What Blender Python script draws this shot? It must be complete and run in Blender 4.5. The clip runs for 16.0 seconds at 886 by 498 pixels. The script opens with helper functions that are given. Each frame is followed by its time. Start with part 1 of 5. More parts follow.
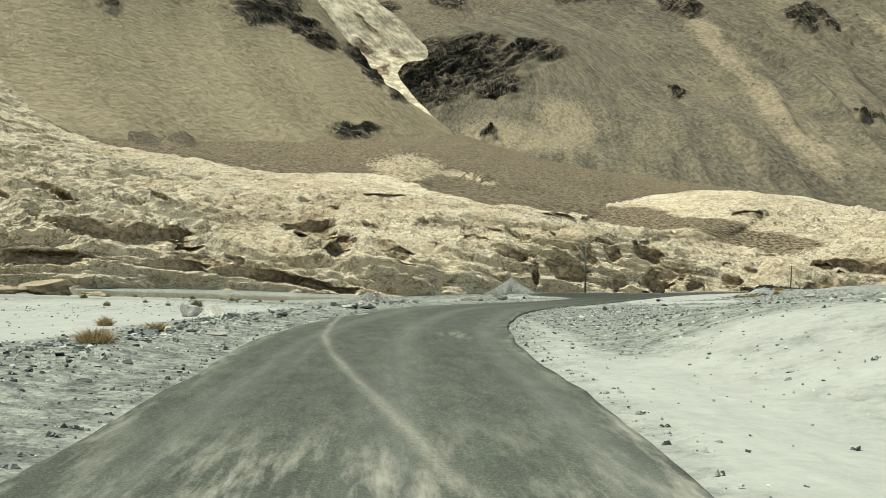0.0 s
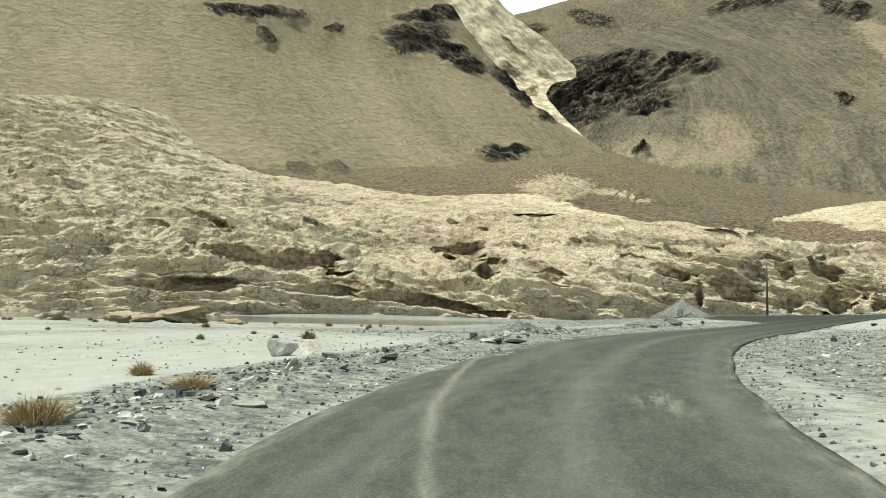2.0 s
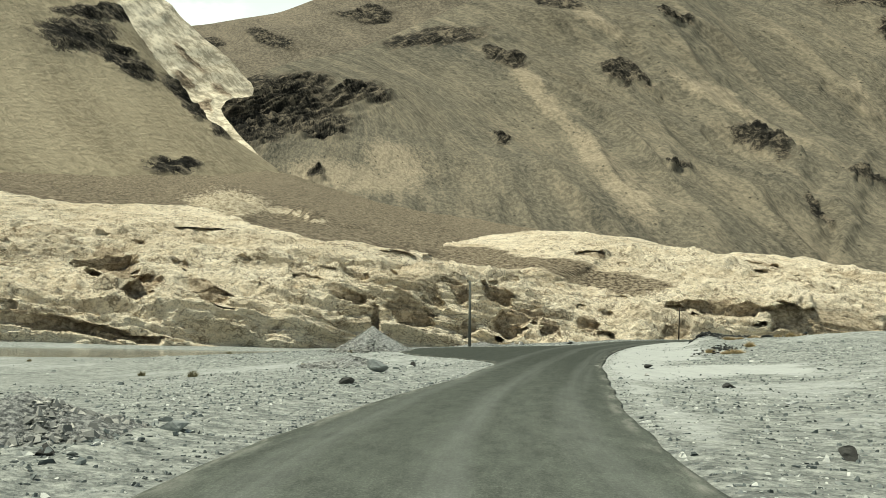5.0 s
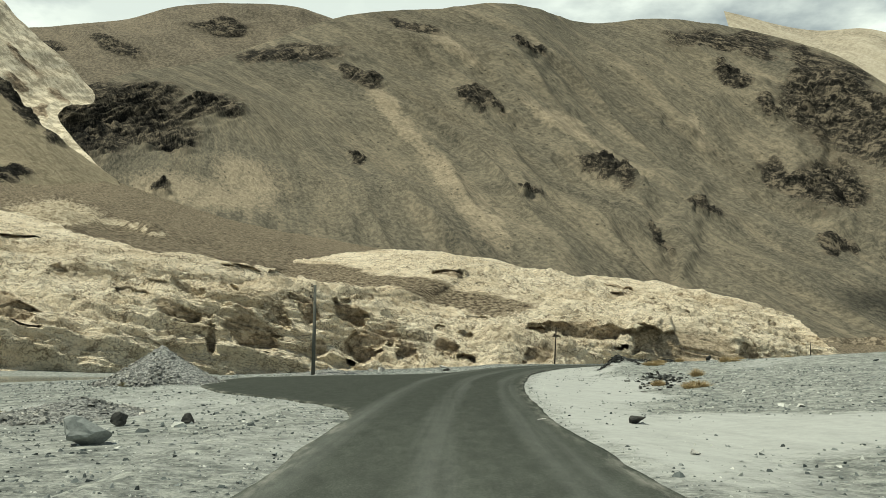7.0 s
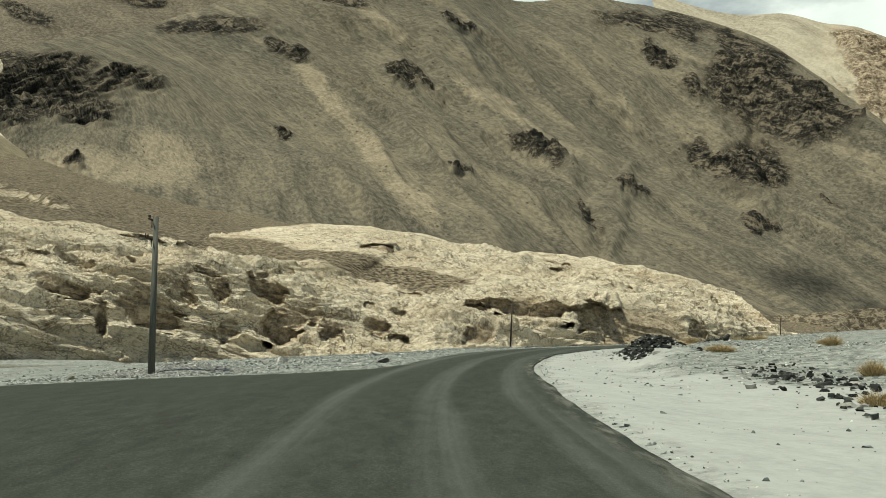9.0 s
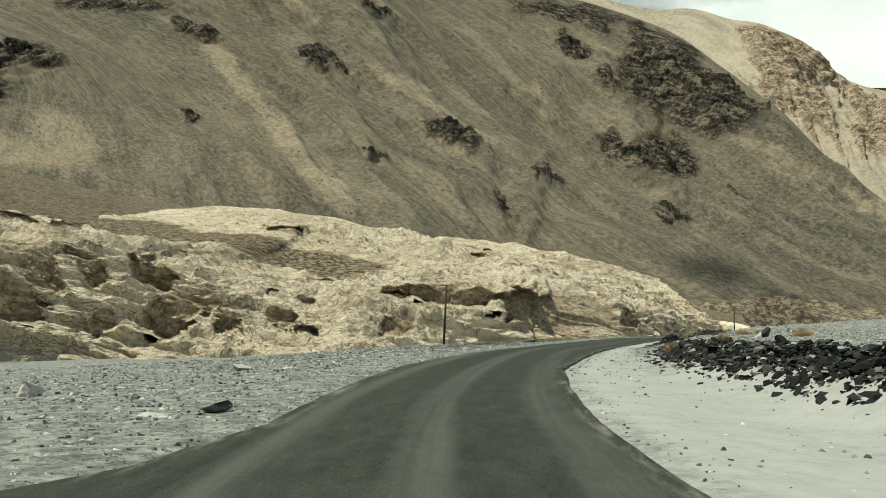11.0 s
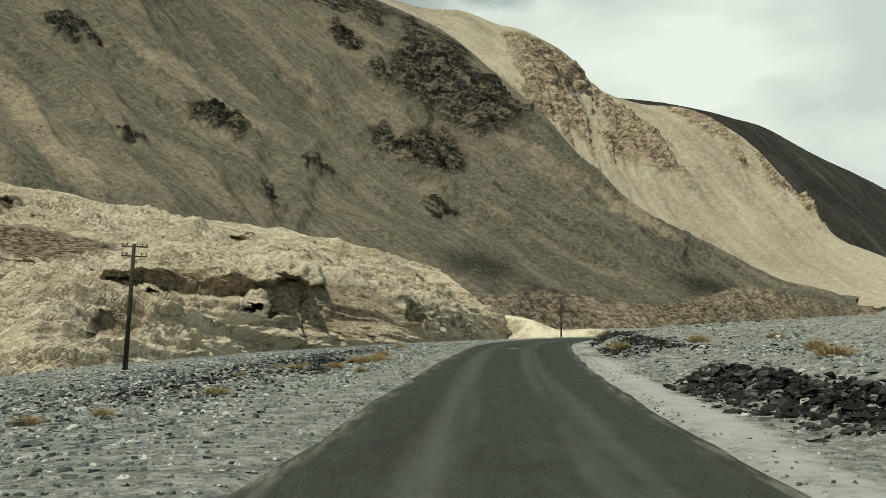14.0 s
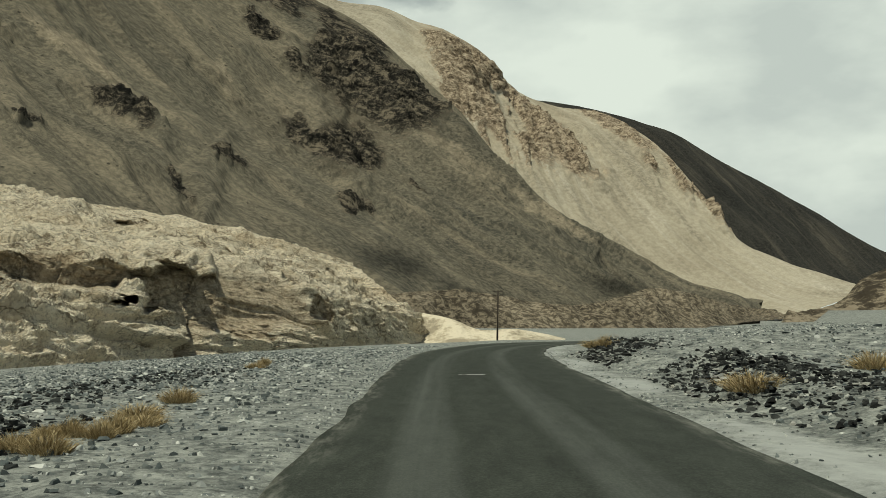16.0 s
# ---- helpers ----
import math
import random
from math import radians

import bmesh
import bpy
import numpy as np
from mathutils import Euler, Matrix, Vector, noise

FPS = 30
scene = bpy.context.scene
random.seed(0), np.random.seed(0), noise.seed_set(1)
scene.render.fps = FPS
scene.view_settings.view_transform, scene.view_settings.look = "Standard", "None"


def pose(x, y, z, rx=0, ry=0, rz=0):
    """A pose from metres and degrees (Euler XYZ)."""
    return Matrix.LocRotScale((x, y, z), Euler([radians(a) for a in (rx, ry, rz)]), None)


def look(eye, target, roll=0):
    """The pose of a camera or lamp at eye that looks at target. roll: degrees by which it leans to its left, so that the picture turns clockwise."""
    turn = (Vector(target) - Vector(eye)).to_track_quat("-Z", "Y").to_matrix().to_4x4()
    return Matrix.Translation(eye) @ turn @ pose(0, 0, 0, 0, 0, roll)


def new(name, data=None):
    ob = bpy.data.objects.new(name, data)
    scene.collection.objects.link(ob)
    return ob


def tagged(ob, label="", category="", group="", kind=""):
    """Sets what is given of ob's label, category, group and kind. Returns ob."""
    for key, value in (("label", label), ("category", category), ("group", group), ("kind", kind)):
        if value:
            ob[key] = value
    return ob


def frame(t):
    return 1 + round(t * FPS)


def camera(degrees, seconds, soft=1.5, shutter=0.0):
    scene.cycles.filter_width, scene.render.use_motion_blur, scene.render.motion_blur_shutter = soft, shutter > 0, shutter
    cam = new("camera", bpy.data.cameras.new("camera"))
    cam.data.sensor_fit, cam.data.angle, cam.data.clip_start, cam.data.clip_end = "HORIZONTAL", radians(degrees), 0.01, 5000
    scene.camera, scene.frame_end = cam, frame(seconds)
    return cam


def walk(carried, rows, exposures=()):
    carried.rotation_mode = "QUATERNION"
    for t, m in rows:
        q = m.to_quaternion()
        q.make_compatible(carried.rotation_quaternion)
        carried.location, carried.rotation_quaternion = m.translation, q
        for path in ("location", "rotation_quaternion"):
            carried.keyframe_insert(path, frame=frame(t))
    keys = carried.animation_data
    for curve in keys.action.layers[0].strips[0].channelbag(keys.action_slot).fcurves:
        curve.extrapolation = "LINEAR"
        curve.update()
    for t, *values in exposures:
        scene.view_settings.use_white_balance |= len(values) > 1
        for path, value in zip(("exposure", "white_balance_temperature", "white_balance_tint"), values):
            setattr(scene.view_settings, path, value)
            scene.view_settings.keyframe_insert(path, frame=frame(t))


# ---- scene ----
cam = camera(52.65, 16.0, soft=0.5)
PATH = [
    (0, (-0.001, 0.000, 1.344), (-0.0240, 1.9987, 1.4145), 0.62),
    (0.5, (0.104, 2.027, 1.319), (0.0347, 4.0254, 1.3464), 0.23),
    (1, (-0.144, 4.173, 1.297), (-0.4004, 6.1565, 1.3401), 0.05),
    (1.5, (-0.462, 6.530, 1.330), (-0.8422, 8.4920, 1.4170), 0.05),
    (2, (-0.704, 9.197, 1.417), (-1.0623, 11.1607, 1.5360), -0.03),
    (2.5, (-0.973, 12.300, 1.545), (-1.2798, 14.2728, 1.6639), -0.18),
    (3, (-1.237, 15.988, 1.642), (-1.4614, 17.9734, 1.7308), -0.30),
    (3.5, (-1.364, 20.074, 1.709), (-1.4558, 22.0703, 1.7763), -0.14),
    (4, (-1.327, 24.124, 1.776), (-1.2685, 26.1226, 1.8292), 0.10),
    (4.5, (-1.009, 28.293, 1.824), (-0.7854, 30.2789, 1.9003), 0.01),
    (5, (-0.379, 32.840, 1.814), (-0.0189, 34.7998, 1.9837), 0.14),
    (5.2, (-0.001, 35.037, 1.859), (0.4163, 36.9817, 2.0709), 0.22),
    (7.3, (5.277, 55.809, 1.603), (5.9735, 57.6714, 1.8184), 0.27),
    (7.5, (5.990, 58.072, 1.568), (6.7005, 59.9300, 1.7782), 0.24),
    (8, (8.056, 63.771, 1.587), (8.7894, 65.6210, 1.7893), 0.24),
    (8.5, (10.249, 70.062, 1.559), (11.0300, 71.8933, 1.7470), 0.12),
    (11, (21.694, 96.657, 1.774), (22.6902, 98.3842, 1.9258), -0.27),
    (11.5, (25.059, 103.318, 1.707), (26.1294, 105.0008, 1.8559), -0.21),
    (12, (28.788, 109.347, 1.644), (29.9275, 110.9832, 1.7941), -0.26),
    (12.5, (32.783, 115.267, 1.880), (34.0058, 116.8426, 2.0324), -0.30),
    (13, (36.677, 120.381, 1.894), (37.9624, 121.9052, 2.0491), -0.31),
    (13.5, (40.979, 125.694, 1.862), (42.3339, 127.1583, 2.0053), -0.31),
    (14, (45.079, 130.252, 1.790), (46.4838, 131.6688, 1.9253), -0.27),
    (14.5, (49.504, 134.967, 1.711), (50.9570, 136.3350, 1.8455), -0.10),
    (15, (53.644, 139.057, 1.628), (55.1334, 140.3849, 1.7622), 0.08),
    (15.5, (58.301, 143.334, 1.538), (59.8246, 144.6232, 1.6699), 0.38),
    (16, (62.359, 146.972, 1.483), (63.8929, 148.2487, 1.6152), 0.46),
]
LIGHT = [(0, 0.28, 6900, -2), (1, 0.36, 6900, -2), (2.5, 0.38, 6900, -2), (3.2, 0.5, 6850, -2), (4, 0.6, 6850, -2), (4.5, 0.66, 6850, -2), (5, 0.3, 6900, -2), (8, 0.02, 6900, -2), (11.5, -0.03, 6900, -2), (12.5, -0.26, 6900, -2), (14, -0.35, 6900, -2), (16, -0.5, 6900, -2)]
walk(cam, [(t, look(eye, target, roll)) for t, eye, target, roll in PATH], LIGHT)


# ---- world, sun, sky ----
SUN_ELEV, SUN_AZ = 63.0, -93.0     # azimuth clockwise from +y
world = bpy.data.worlds.new("sky")
scene.world = world
world.use_nodes = True
wn = world.node_tree.nodes
wl = world.node_tree.links
wn.clear()
w_out = wn.new("ShaderNodeOutputWorld")
w_bg = wn.new("ShaderNodeBackground")
w_bg.inputs["Strength"].default_value = 0.05
w_sky = wn.new("ShaderNodeTexSky")
w_sky.sky_type = "NISHITA"
w_sky.sun_disc = False
w_sky.sun_elevation = radians(SUN_ELEV)
w_sky.sun_rotation = radians(SUN_AZ)
w_sky.altitude = 3500
w_sky.air_density = 1.6
w_tc = wn.new("ShaderNodeTexCoord")
w_map = wn.new("ShaderNodeMapping")
w_map.inputs["Scale"].default_value = (1.0, 1.0, 2.2)
w_noise = wn.new("ShaderNodeTexNoise")
w_noise.inputs["Scale"].default_value = 2.3
w_noise.inputs["Detail"].default_value = 8
w_noise.inputs["Roughness"].default_value = 0.55
w_ramp = wn.new("ShaderNodeValToRGB")
w_ramp.color_ramp.elements[0].position = 0.30
w_ramp.color_ramp.elements[1].position = 0.46
w_mix = wn.new("ShaderNodeMixRGB")
w_soft = wn.new("ShaderNodeValToRGB")
w_soft.color_ramp.elements[0].position, w_soft.color_ramp.elements[1].position = 0.42, 0.62
w_soft.color_ramp.elements[0].color = (0.72, 0.77, 0.79, 1)
w_soft.color_ramp.elements[1].color = (1.0, 1.05, 1.04, 1)
w_grow = wn.new("ShaderNodeMixRGB")
w_grow.blend_type = "MULTIPLY"
w_grow.inputs[0].default_value = 1.0
w_grow.inputs[2].default_value = (21.2, 21.4, 21.3, 1)
w_high = wn.new("ShaderNodeTexNoise")
w_high.inputs["Scale"].default_value = 4.0
w_high.inputs["Detail"].default_value = 6
wl.new(w_soft.outputs[0], w_grow.inputs[1])
wl.new(w_high.outputs["Fac"], w_soft.inputs[0])
wl.new(w_grow.outputs[0], w_mix.inputs[2])
wl.new(w_tc.outputs["Generated"], w_map.inputs[0])
wl.new(w_map.outputs[0], w_noise.inputs["Vector"])
wl.new(w_map.outputs[0], w_high.inputs["Vector"])
w_sep = wn.new("ShaderNodeSeparateXYZ")
w_add = wn.new("ShaderNodeMath")
w_add.operation = "MULTIPLY_ADD"
w_add.inputs[1].default_value = 0.30
wl.new(w_tc.outputs["Generated"], w_sep.inputs[0])
wl.new(w_sep.outputs[0], w_add.inputs[0])
w_low = wn.new("ShaderNodeMath")
w_low.operation = "MULTIPLY_ADD"
w_low.inputs[1].default_value = -1.1
w_sq = wn.new("ShaderNodeMath")
w_sq.operation = "MULTIPLY"
wl.new(w_sep.outputs[2], w_sq.inputs[0])
wl.new(w_sep.outputs[2], w_sq.inputs[1])
wl.new(w_sq.outputs[0], w_low.inputs[0])
wl.new(w_noise.outputs["Fac"], w_low.inputs[2])
wl.new(w_low.outputs[0], w_add.inputs[2])
wl.new(w_add.outputs[0], w_ramp.inputs[0])
wl.new(w_ramp.outputs[0], w_mix.inputs[0])
wl.new(w_sky.outputs[0], w_mix.inputs[1])
wl.new(w_mix.outputs[0], w_bg.inputs["Color"])
wl.new(w_bg.outputs[0], w_out.inputs[0])

sun = new("sun", bpy.data.lights.new("sun", "SUN"))
sun.data.energy = 5.0
sun.data.angle = radians(0.6)
sun.data.color = (1.0, 0.95, 0.86)
_az, _el = radians(SUN_AZ), radians(SUN_ELEV)
SUN_DIR = Vector((math.sin(_az) * math.cos(_el), math.cos(_az) * math.cos(_el), math.sin(_el)))
sun.matrix_world = look(SUN_DIR * 50, (0, 0, 0))


# ---- numeric helpers ----
def _hash(ix, iy, iz, seed):
    h = (ix * 374761393 + iy * 668265263 + iz * 2147483647 + seed * 974711) & 0x7FFFFFFF
    h = ((h ^ (h >> 13)) * 1274126177) & 0x7FFFFFFF
    h = ((h ^ (h >> 15)) * 668265263) & 0x7FFFFFFF
    return ((h ^ (h >> 16)) & 0xFFFF) / 65535.0


def vnoise(x, y, z, seed=0):
    """Smooth value noise, 0..1."""
    x, y, z = np.broadcast_arrays(np.asarray(x, float), np.asarray(y, float), np.asarray(z, float))
    fx, fy, fz = np.floor(x), np.floor(y), np.floor(z)
    ix, iy, iz = fx.astype(np.int64), fy.astype(np.int64), fz.astype(np.int64)
    tx, ty, tz = x - fx, y - fy, z - fz
    tx, ty, tz = (t * t * t * (t * (t * 6 - 15) + 10) for t in (tx, ty, tz))
    out = 0
    for a in (0, 1):
        for b in (0, 1):
            for c in (0, 1):
                wgt = (tx if a else 1 - tx) * (ty if b else 1 - ty) * (tz if c else 1 - tz)
                out = out + wgt * _hash(ix + a, iy + b, iz + c, seed)
    return out


def fbm(x, y, z=0.0, octaves=4, gain=0.5, seed=0, ridged=False):
    """Layered noise, about -1..1 (ridged: 0..1 with sharp crests)."""
    total, amp, norm = 0.0, 1.0, 0.0
    x, y, z = np.asarray(x, float), np.asarray(y, float), np.asarray(z, float)
    for k in range(octaves):
        n = vnoise(x, y, z, seed + k * 17) * 2 - 1
        if ridged:
            n = 1 - np.abs(n)
            n = n * n
        total = total + amp * n
        norm += amp
        amp *= gain
        x, y, z = x * 2.03 + 5.1, y * 2.03 + 1.7, z * 2.03 + 9.2
    return total / norm


def cells(x, y, z, seed=0):
    """Broken blocks: for each place its block's tone, its offset from the block's heart, and the distance to the joint."""
    x, y, z = np.asarray(x, np.float32), np.asarray(y, np.float32), np.asarray(z, np.float32)
    fx, fy, fz = np.floor(x), np.floor(y), np.floor(z)
    ix, iy, iz = fx.astype(np.int64), fy.astype(np.int64), fz.astype(np.int64)
    d1 = np.full(x.shape, 9e9, np.float32)
    d2 = d1.copy()
    tone, tilt, turn, ox, oy = (np.zeros(x.shape, np.float32) for _ in range(5))
    for p in (-1, 0, 1):
        for q in (-1, 0, 1):
            for r in (-1, 0, 1):
                h = _hash(ix + p, iy + q, iz + r, seed)
                j2, j3 = (h * 57.31) % 1.0, (h * 791.7) % 1.0
                rx, ry, rz = x - fx - p - h, y - fy - q - j2, z - fz - r - j3
                d = rx * rx + ry * ry + rz * rz
                near = d < d1
                d2 = np.where(near, d1, np.minimum(d2, d))
                d1 = np.where(near, d, d1)
                tone = np.where(near, (h * 313.7) % 1.0, tone)
                ox, oy = np.where(near, rx, ox), np.where(near, rz, oy)
                tilt, turn = np.where(near, j2, tilt), np.where(near, j3, turn)
    slope = ox * (tilt * 2 - 1) + oy * (turn * 2 - 1)
    return tone, slope, np.sqrt(d2) - np.sqrt(d1)


def smooth(a, b, v):
    t = np.clip((v - a) / (b - a), 0, 1)
    return t * t * (3 - 2 * t)


def curve(points, n):
    """n points along a smooth line through the given ones, by even chord length."""
    p = np.array(points, float)
    s = np.r_[0, np.cumsum(np.linalg.norm(np.diff(p, axis=0), axis=1))]
    m = np.gradient(p, s, axis=0)
    t = np.linspace(0, s[-1], n)
    i = np.clip(np.searchsorted(s, t) - 1, 0, len(s) - 2)
    h = (s[i + 1] - s[i])[:, None]
    u = ((t - s[i]) / (s[i + 1] - s[i]))[:, None]
    return ((2 * u**3 - 3 * u**2 + 1) * p[i] + (u**3 - 2 * u**2 + u) * h * m[i]
            + (-2 * u**3 + 3 * u**2) * p[i + 1] + (u**3 - u**2) * h * m[i + 1])


def grid_mesh(name, V, mat, uv=None, flip=False, fields=None, sharp=False):
    """A mesh from a grid of places V[rows, columns, 3]."""
    r, c = V.shape[:2]
    idx = np.arange(r * c).reshape(r, c)
    q = np.stack([idx[:-1, :-1], idx[:-1, 1:], idx[1:, 1:], idx[1:, :-1]], -1).reshape(-1, 4)
    if flip:
        q = q[:, ::-1]
    me = bpy.data.meshes.new(name)
    me.vertices.add(r * c)
    me.vertices.foreach_set("co", np.ascontiguousarray(V, dtype=np.float32).ravel())
    me.loops.add(len(q) * 4)
    me.loops.foreach_set("vertex_index", np.ascontiguousarray(q, dtype=np.int32).ravel())
    me.polygons.add(len(q))
    me.polygons.foreach_set("loop_start", np.arange(0, len(q) * 4, 4, dtype=np.int32))
    me.polygons.foreach_set("use_smooth", np.full(len(q), not sharp, dtype=bool))
    if uv is not None:
        layer = me.uv_layers.new(name="UVMap")
        layer.data.foreach_set("uv", np.ascontiguousarray(uv.reshape(-1, 2)[q.ravel()], dtype=np.float32).ravel())
    for key, value in (fields or {}).items():
        me.attributes.new(key, "FLOAT", "POINT").data.foreach_set("value", np.ascontiguousarray(np.broadcast_to(value, (r, c)), dtype=np.float32).ravel())
    me.update(calc_edges=True)
    me.materials.append(mat)
    return me


def loft(curves, nu, nv):
    """A grid between smooth lines, lowest first; also its normals and its measures along and up."""
    rows = np.array([curve(c, nu) for c in curves])
    k = len(rows)
    t = np.linspace(0, k - 1, nv)
    m = np.gradient(rows, axis=0)
    i = np.clip(t.astype(int), 0, k - 2)
    u = (t - i)[:, None, None]
    V = ((2 * u**3 - 3 * u**2 + 1) * rows[i] + (u**3 - 2 * u**2 + u) * m[i]
         + (-2 * u**3 + 3 * u**2) * rows[i + 1] + (u**3 - u**2) * m[i + 1])
    return V


def normals(V):
    n = np.cross(np.gradient(V, axis=1), np.gradient(V, axis=0))
    n /= np.linalg.norm(n, axis=-1, keepdims=True) + 1e-9
    return np.where(n[..., 2:3] < 0, -n, n)


def measures(V):
    du = np.linalg.norm(np.diff(V, axis=1), axis=-1).mean(0)
    dv = np.linalg.norm(np.diff(V, axis=0), axis=-1)
    u = np.r_[0, np.cumsum(du)]
    v = np.vstack([np.zeros(V.shape[1]), np.cumsum(dv, axis=0)])
    return np.stack([np.broadcast_to(u, V.shape[:2]), v], -1)


# ---- materials ----
class Mat:
    """A node material under construction."""

    def __init__(self, name, rough=0.9, spec=0.2):
        self.m = bpy.data.materials.new(name)
        self.m.use_nodes = True
        self.n, self.l = self.m.node_tree.nodes, self.m.node_tree.links
        self.b = self.n["Principled BSDF"]
        self.b.inputs["Roughness"].default_value = rough
        self.b.inputs["Specular IOR Level"].default_value = spec
        tc = self.n.new("ShaderNodeTexCoord")
        self.pos = self.n.new("ShaderNodeNewGeometry").outputs["Position"]
        self.uv = tc.outputs["UV"]
        self.obj = tc.outputs["Object"]

    def link(self, a, b):
        self.l.new(a, b)

    def scaled(self, vec, scale, rot=(0, 0, 0)):
        m = self.n.new("ShaderNodeMapping")
        m.inputs["Scale"].default_value = scale if isinstance(scale, tuple) else (scale,) * 3
        m.inputs["Rotation"].default_value = [radians(a) for a in rot]
        self.link(vec, m.inputs[0])
        return m.outputs[0]

    def noise(self, vec, scale=1.0, detail=6, rough=0.55, distort=0.0):
        t = self.n.new("ShaderNodeTexNoise")
        t.inputs["Scale"].default_value = scale
        t.inputs["Detail"].default_value = detail
        t.inputs["Roughness"].default_value = rough
        t.inputs["Distortion"].default_value = distort
        self.link(vec, t.inputs["Vector"])
        return t.outputs["Fac"]

    def voronoi(self, vec, scale=1.0, feature="F1", out="Distance"):
        t = self.n.new("ShaderNodeTexVoronoi")
        t.feature = feature
        t.inputs["Scale"].default_value = scale
        self.link(vec, t.inputs["Vector"])
        return t.outputs[out]

    def ramp(self, fac, *stops):
        r = self.n.new("ShaderNodeValToRGB")
        e = r.color_ramp.elements
        while len(e) < len(stops):
            e.new(0.5)
        for el, (p, col) in zip(e, stops):
            el.position = p
            el.color = (*col, 1) if isinstance(col, tuple) else (col, col, col, 1)
        self.link(fac, r.inputs[0])
        return r.outputs[0]

    def mix(self, fac, a, b, mode="MIX"):
        m = self.n.new("ShaderNodeMixRGB")
        m.blend_type = mode
        for k, v in zip((0, 1, 2), (fac, a, b)):
            if isinstance(v, (int, float)):
                m.inputs[k].default_value = v if k == 0 else (v, v, v, 1)
            elif isinstance(v, tuple):
                m.inputs[k].default_value = (*v, 1)
            else:
                self.link(v, m.inputs[k])
        return m.outputs[0]

    def math(self, op, a, b=0.0):
        m = self.n.new("ShaderNodeMath")
        m.operation = op
        for k, v in zip((0, 1), (a, b)):
            if isinstance(v, (int, float)):
                m.inputs[k].default_value = v
            else:
                self.link(v, m.inputs[k])
        return m.outputs[0]

    def axis(self, vec, k):
        s = self.n.new("ShaderNodeSeparateXYZ")
        self.link(vec, s.inputs[0])
        return s.outputs[k]

    def slope(self):
        """How far the surface faces up: 1 level, 0 upright."""
        g = self.n.new("ShaderNodeNewGeometry")
        return self.axis(g.outputs["Normal"], 2)

    def field(self, name):
        a = self.n.new("ShaderNodeAttribute")
        a.attribute_name = name
        return a.outputs["Fac"]

    def beds(self, along, across):
        """Places stretched along the rock's beds, whose height is the field bed."""
        j = self.n.new("ShaderNodeCombineXYZ")
        for q in (0, 1):
            self.link(self.math("MULTIPLY", self.axis(self.pos, q), along), j.inputs[q])
        self.link(self.math("MULTIPLY", self.field("bed"), across), j.inputs[2])
        return j.outputs[0]

    def random(self):
        return self.n.new("ShaderNodeNewGeometry").outputs["Random Per Island"]

    def bump(self, height, strength=0.5, distance=0.1):
        b = self.n.new("ShaderNodeBump")
        b.inputs["Strength"].default_value = strength
        b.inputs["Distance"].default_value = distance
        self.link(height, b.inputs["Height"])
        self.link(b.outputs[0], self.b.inputs["Normal"])

    def color(self, c):
        if isinstance(c, tuple):
            self.b.inputs["Base Color"].default_value = (*c, 1)
        else:
            self.link(c, self.b.inputs["Base Color"])
        return self.m


